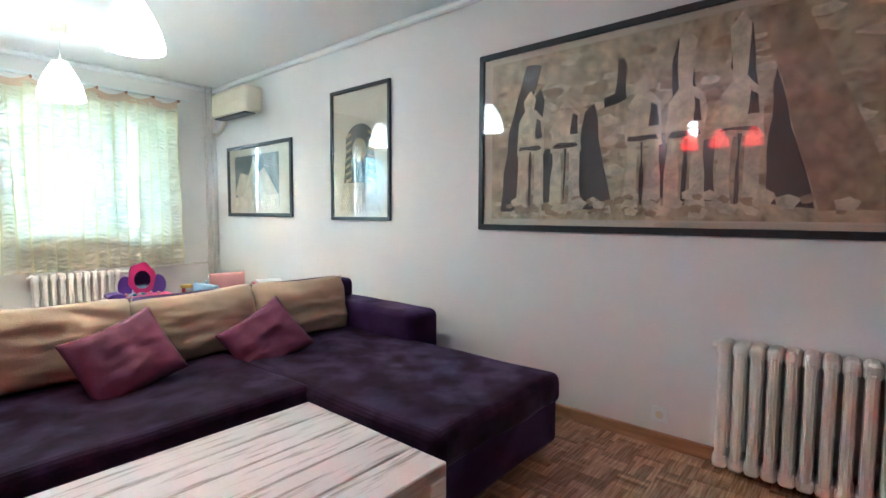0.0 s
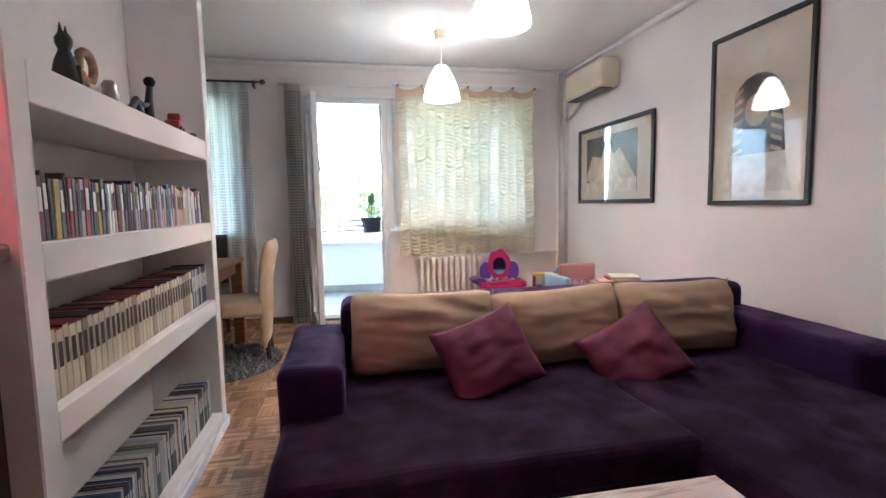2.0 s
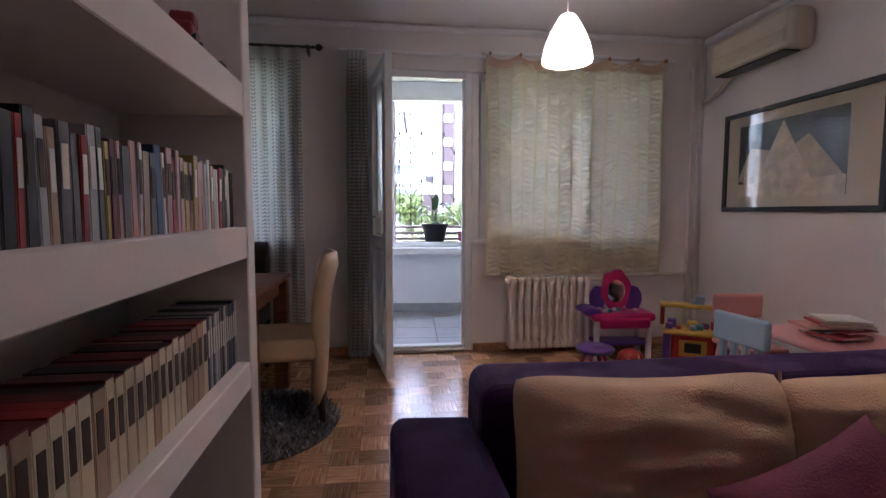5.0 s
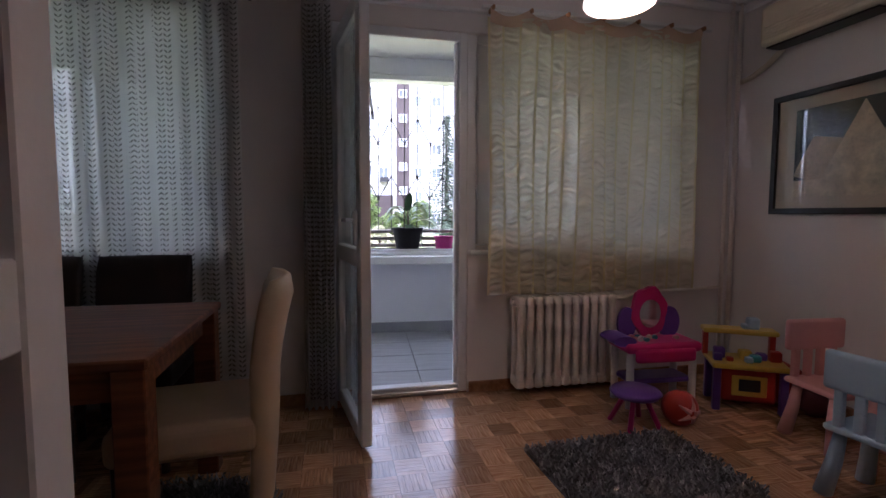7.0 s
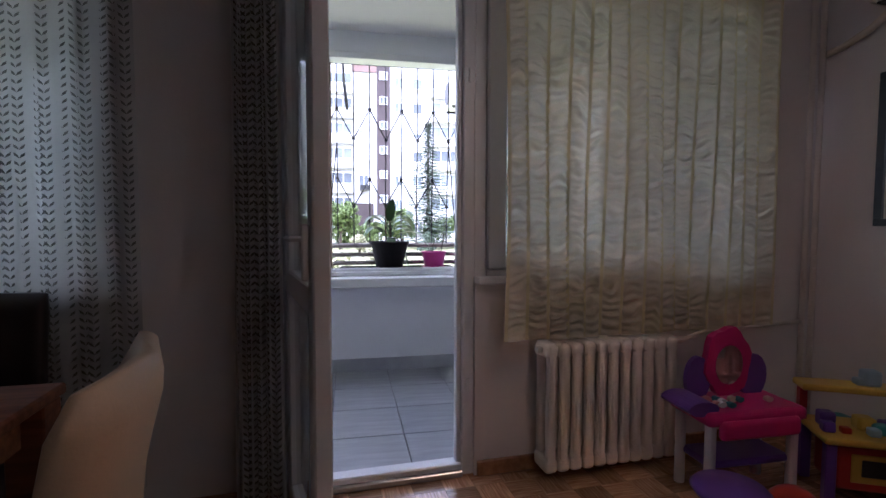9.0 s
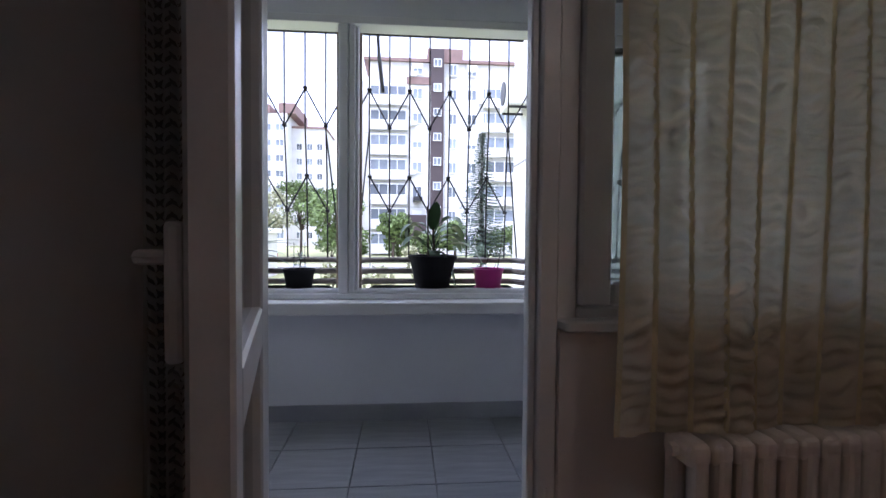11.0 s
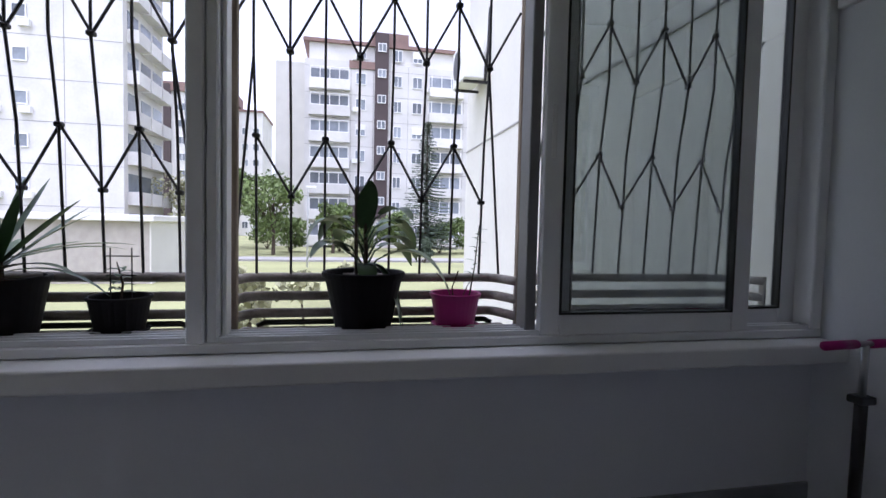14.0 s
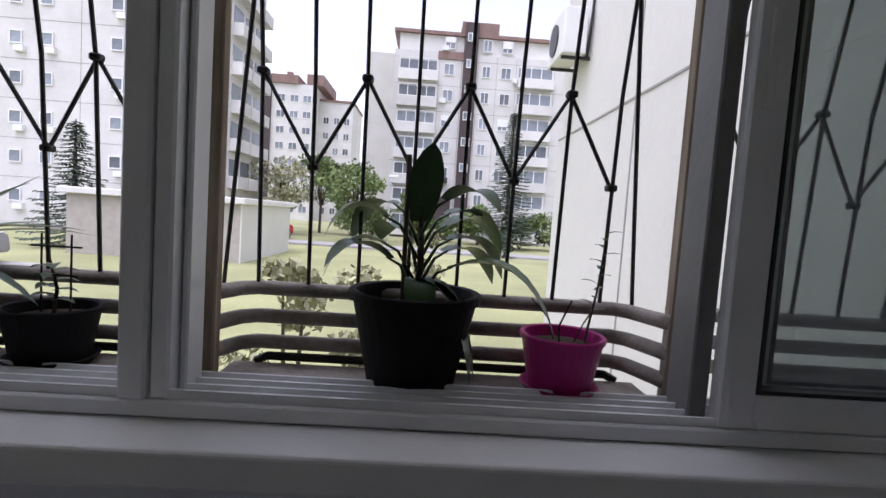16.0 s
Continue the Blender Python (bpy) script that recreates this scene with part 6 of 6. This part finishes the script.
def spruce(label, x, y, h, r, seed):
    t = thing("spruce_tree", label, "tree", pose(x, y, GZ))
    part("trunk", tube(bmesh.new(), [(0, 0, -0.1), (0, 0, h * 0.98)], [0.2, 0.02], 8), BARK, t)
    rr = random.Random(seed)
    vs, fs = [], []
    for k in range(int(h * 22)):
        z = h * (0.06 + 0.92 * (k / (h * 22)))
        ln = r * (1 - z / h) ** 0.95 * rr.uniform(0.75, 1.15) + 0.12
        a = k * 2.4 + rr.uniform(-0.3, 0.3)
        d, s = Vector((math.cos(a), math.sin(a), -0.28)), Vector((-math.sin(a), math.cos(a), 0))
        for q in range(max(4, int(ln * 7))):
            f = (q + 0.5) / max(4, int(ln * 7))
            c = Vector((0, 0, z)) + d * ln * f + Vector((0, 0, 0.18 * ln * f * f))
            for sgn in (-1, 1):
                k0, w = len(vs), 0.30 * (1 - 0.5 * f)
                tip = c + s * sgn * w + d * 0.18 + Vector((0, 0, rr.uniform(-0.14, 0.02)))
                vs += [c, c + d * 0.12, tip, c + s * sgn * w * 0.5 - Vector((0, 0, 0.06))]
                fs.append((k0, k0 + 1, k0 + 2, k0 + 3))
    me = bpy.data.meshes.new("crown")
    me.from_pydata([tuple(v) for v in vs], [], fs)
    me.materials.append(NEEDLE)
    share("crown", me, t)


spruce("dark green spruce in front of the white block", 7.6, 50.0, 12.1, 2.9, 1)
spruce("dark green spruce in front of the tall block", -15.7, 31.0, 5.95, 2.1, 2)
tree("leafy young tree on the lawn", -5.0, 47.0, 6.9, 3.1, FOLIAGE, 3)
tree("leafy young tree on the lawn", -0.5, 50, 4.6, 2.0, FOLIAGE, 4)
tree("pale flowering tree by the far path", -12.6, 52.0, 7.0, 3.2, BLOSSOM, 5)
tree("leafy tree by the far path", -10.3, 58.0, 9.0, 3.0, FOLIAGE, 6)
tree("leafy bush by the block entrance", 5.6, 54.0, 4.0, 2.4, FOLIAGE, 7)


def shrub(label, x, y, h, r, mat, seed, n=120, size=0.1, name="shrub"):
    t = thing(name, label, "shrub", pose(x, y, GZ))
    rr = random.Random(seed)
    cs = []
    for k in range(9):
        a, d = rr.uniform(0, 6.28), rr.uniform(0, 0.7) * r
        c = (d * math.cos(a), d * math.sin(a), h * rr.uniform(0.3, 0.85), r * rr.uniform(0.3, 0.5))
        cs.append(c)
        part("stem", tube(bmesh.new(), [(0, 0, -0.05), (c[0] * 0.6, c[1] * 0.6, c[2] * 0.6), c[:3]], [0.03, 0.02, 0.006], 5), BARK, t)
    me = clumps(cs, r, n, seed, size)
    me.materials.append(mat)
    share("crown", me, t)


for k, (x, y, h, r) in enumerate(((-4.2, 51, 3.0, 2.2), (0.0, 53, 2.6, 2.0), (2.7, 55, 2.4, 1.8), (9.3, 52, 3.2, 2.6), (12.3, 51, 3.4, 2.6), (-6.8, 56, 3.6, 2.4))):
    shrub("dense green shrub along the block", x, y, h, r, FOLIAGE, 20 + k, 190, 0.14)
shrub("clipped conical shrub on the lawn", 5.9, 40, 1.9, 0.8, NEEDLE, 40, 160, 0.10)
shrub("rounded pale shrub by the path", 1.1, 45, 1.7, 1.0, BLOSSOM, 41, 160, 0.10)
shrub("loose flowering garden bush under the window", -0.37, 11.6, 2.6, 0.5, BLOSSOM, 42, 130, 0.04)
shrub("loose flowering garden bush under the window", 0.28, 11.8, 2.7, 0.5, BLOSSOM, 43, 130, 0.04)


# ---- cars and lamp post ----
def car(label, x, y, rz, paint):
    c = thing("car", label, "car", pose(x, y, GZ + 0.13, 0, 0, rz))
    prof = [(-2.05, 0.30), (-2.05, 0.62), (-1.9, 0.80), (-1.05, 0.92), (-0.45, 1.38), (0.85, 1.40), (1.55, 0.98), (2.0, 0.92), (2.08, 0.60), (2.08, 0.30)]
    bm = bmesh.new()
    rows = [[bm.verts.new((px_, s * (0.80 if pz < 0.95 else 0.62), pz)) for px_, pz in prof] for s in (-1, 1)]
    for i in range(len(prof)):
        j = (i + 1) % len(prof)
        bm.faces.new((rows[0][i], rows[0][j], rows[1][j], rows[1][i]))
    bm.faces.new(rows[0])
    bm.faces.new(rows[1][::-1])
    bmesh.ops.bevel(bm, geom=bm.edges[:], offset=0.05, segments=2, affect="EDGES")
    part("body", bm, paint, c)
    for s in (-1, 1):
        bm = bmesh.new()
        q = [(-0.85, 0.98), (-0.42, 1.32), (0.78, 1.33), (1.25, 1.0)]
        bm.faces.new([bm.verts.new((px_, s * (0.84 - 0.40 * (pz - 0.93)), pz)) for px_, pz in q])
        part("side_window", bm, PANE, c)
    part("windscreen", boxed(-0.02, 0.02, -0.58, 0.58, -0.28, 0.28, m=pose(-0.78, 0, 1.16, 0, 52, 0)), PANE, c)
    for px_ in (-1.3, 1.3):
        for s in (-1, 1):
            w = part("wheel", lathe(bmesh.new(), [(0, -0.1), (0.3, -0.1), (0.32, 0), (0.3, 0.1), (0, 0.1)], 20, pose(0, 0, 0, 90, 0, 0)), BLACKP, c)
            w.location = (px_, s * 0.74, 0.31)
            part("rim", lathe(bmesh.new(), [(0, -0.115), (0.18, -0.11), (0.2, -0.1)], 16, pose(0, 0, 0, 90 * s, 0, 0)), CHROME, w)
    for s in (-1, 1):
        part("headlight", boxed(-2.07, -2.0, s * 0.45 - 0.16, s * 0.45 + 0.16, 0.62, 0.76, 0.02), FW_FRAME, c)


DARKPAINT = material("dark_car_paint", (0.02, 0.022, 0.03), 0.15, vary=0.05, bump=0, coat=0.6)
GREYPAINT = material("grey_car_paint", (0.30, 0.31, 0.33), 0.2, 0.4, vary=0.05, bump=0, coat=0.6)
REDPAINT = material("red_car_paint", (0.40, 0.025, 0.02), 0.2, vary=0.05, bump=0, coat=0.6)
car("dark parked car on the asphalt", -13.5, 19.8, 8, DARKPAINT)
car("grey parked car on the asphalt", -14.75, 23.0, 8, GREYPAINT)
car("red parked car by the far path", -10.65, 43.5, 80, REDPAINT)
lp = thing("street_lamp", "grey steel street lamp on the lawn", "street lamp", pose(-1.6, 36, GZ))
part("pole", tube(bmesh.new(), [(0, 0, -0.1), (0, 0, 4.6)], [0.06, 0.04], 10), CHROME, lp)
part("head", boxed(-0.1, 0.45, -0.1, 0.1, 4.55, 4.68, 0.03, 2), ACBOX, lp)

turn_outside()

# ---- pieces: balcony tiles, then parquet ----
me = finish(boxed(-0.198, 0.198, -0.198, 0.198, -0.012, 0, 0.002), "tile", TILE)
for i in range(14):
    for j in range(5):
        x, y = 2.35 - 0.402 * i, 8.745 - 0.402 * j
        if y - 0.2 > 7.05 + 0.07 * (0.8 - x):
            share("tile", me, balcony_floor, pose(x, y, BF, 0, 0, 0))
S = 0.135
me = bpy.data.meshes.new("parquet_block")
bm = bmesh.new()
for k in range(5):
    y0 = -S / 2 + S / 5 * k
    box(bm, -S / 2 + 0.0006, S / 2 - 0.0006, y0 + 0.0005, y0 + S / 5 - 0.0005, -0.012, 0.0)
me = finish(bm, "parquet_block", BLOCK)
rr = random.Random(11)
vs, fs = [], []
nx, ny = int((XR - XL) / S) + 1, int((YW + 0.08 - YB) / S) + 1
for i in range(nx):
    for j in range(ny):
        x, y = XL + S * (i + 0.5), YB + S * (j + 0.5)
        turned = (i + j) % 2
        if -0.35 < x < 1.95 and 4.9 < y < 7.3:
            share("parquet_block", me, floor, pose(x, y, rr.uniform(-0.0006, 0), 0, 0, 90 if turned else 0))
            continue
        for k in range(5):
            a, b2 = -S / 2 + S / 5 * k + 0.0005, -S / 2 + S / 5 * (k + 1) - 0.0005
            q = [(-S / 2 + 0.0006, a), (S / 2 - 0.0006, a), (S / 2 - 0.0006, b2), (-S / 2 + 0.0006, b2)]
            if turned:
                q = [(-v, u) for u, v in q]
            k0 = len(vs)
            vs += [(x + u, y + v, 0.0) for u, v in q] + [(x + u, y + v, -0.012) for u, v in q]
            fs += [(k0, k0 + 1, k0 + 2, k0 + 3)] + [(k0 + c, k0 + 4 + c, k0 + 4 + (c + 1) % 4, k0 + (c + 1) % 4) for c in range(4)]
me = bpy.data.meshes.new("parquet_rest")
me.from_pydata(vs, [], fs)
me.materials.append(PARQUET)
tagged(share("parquet_rest", me, floor), kind="stuff")
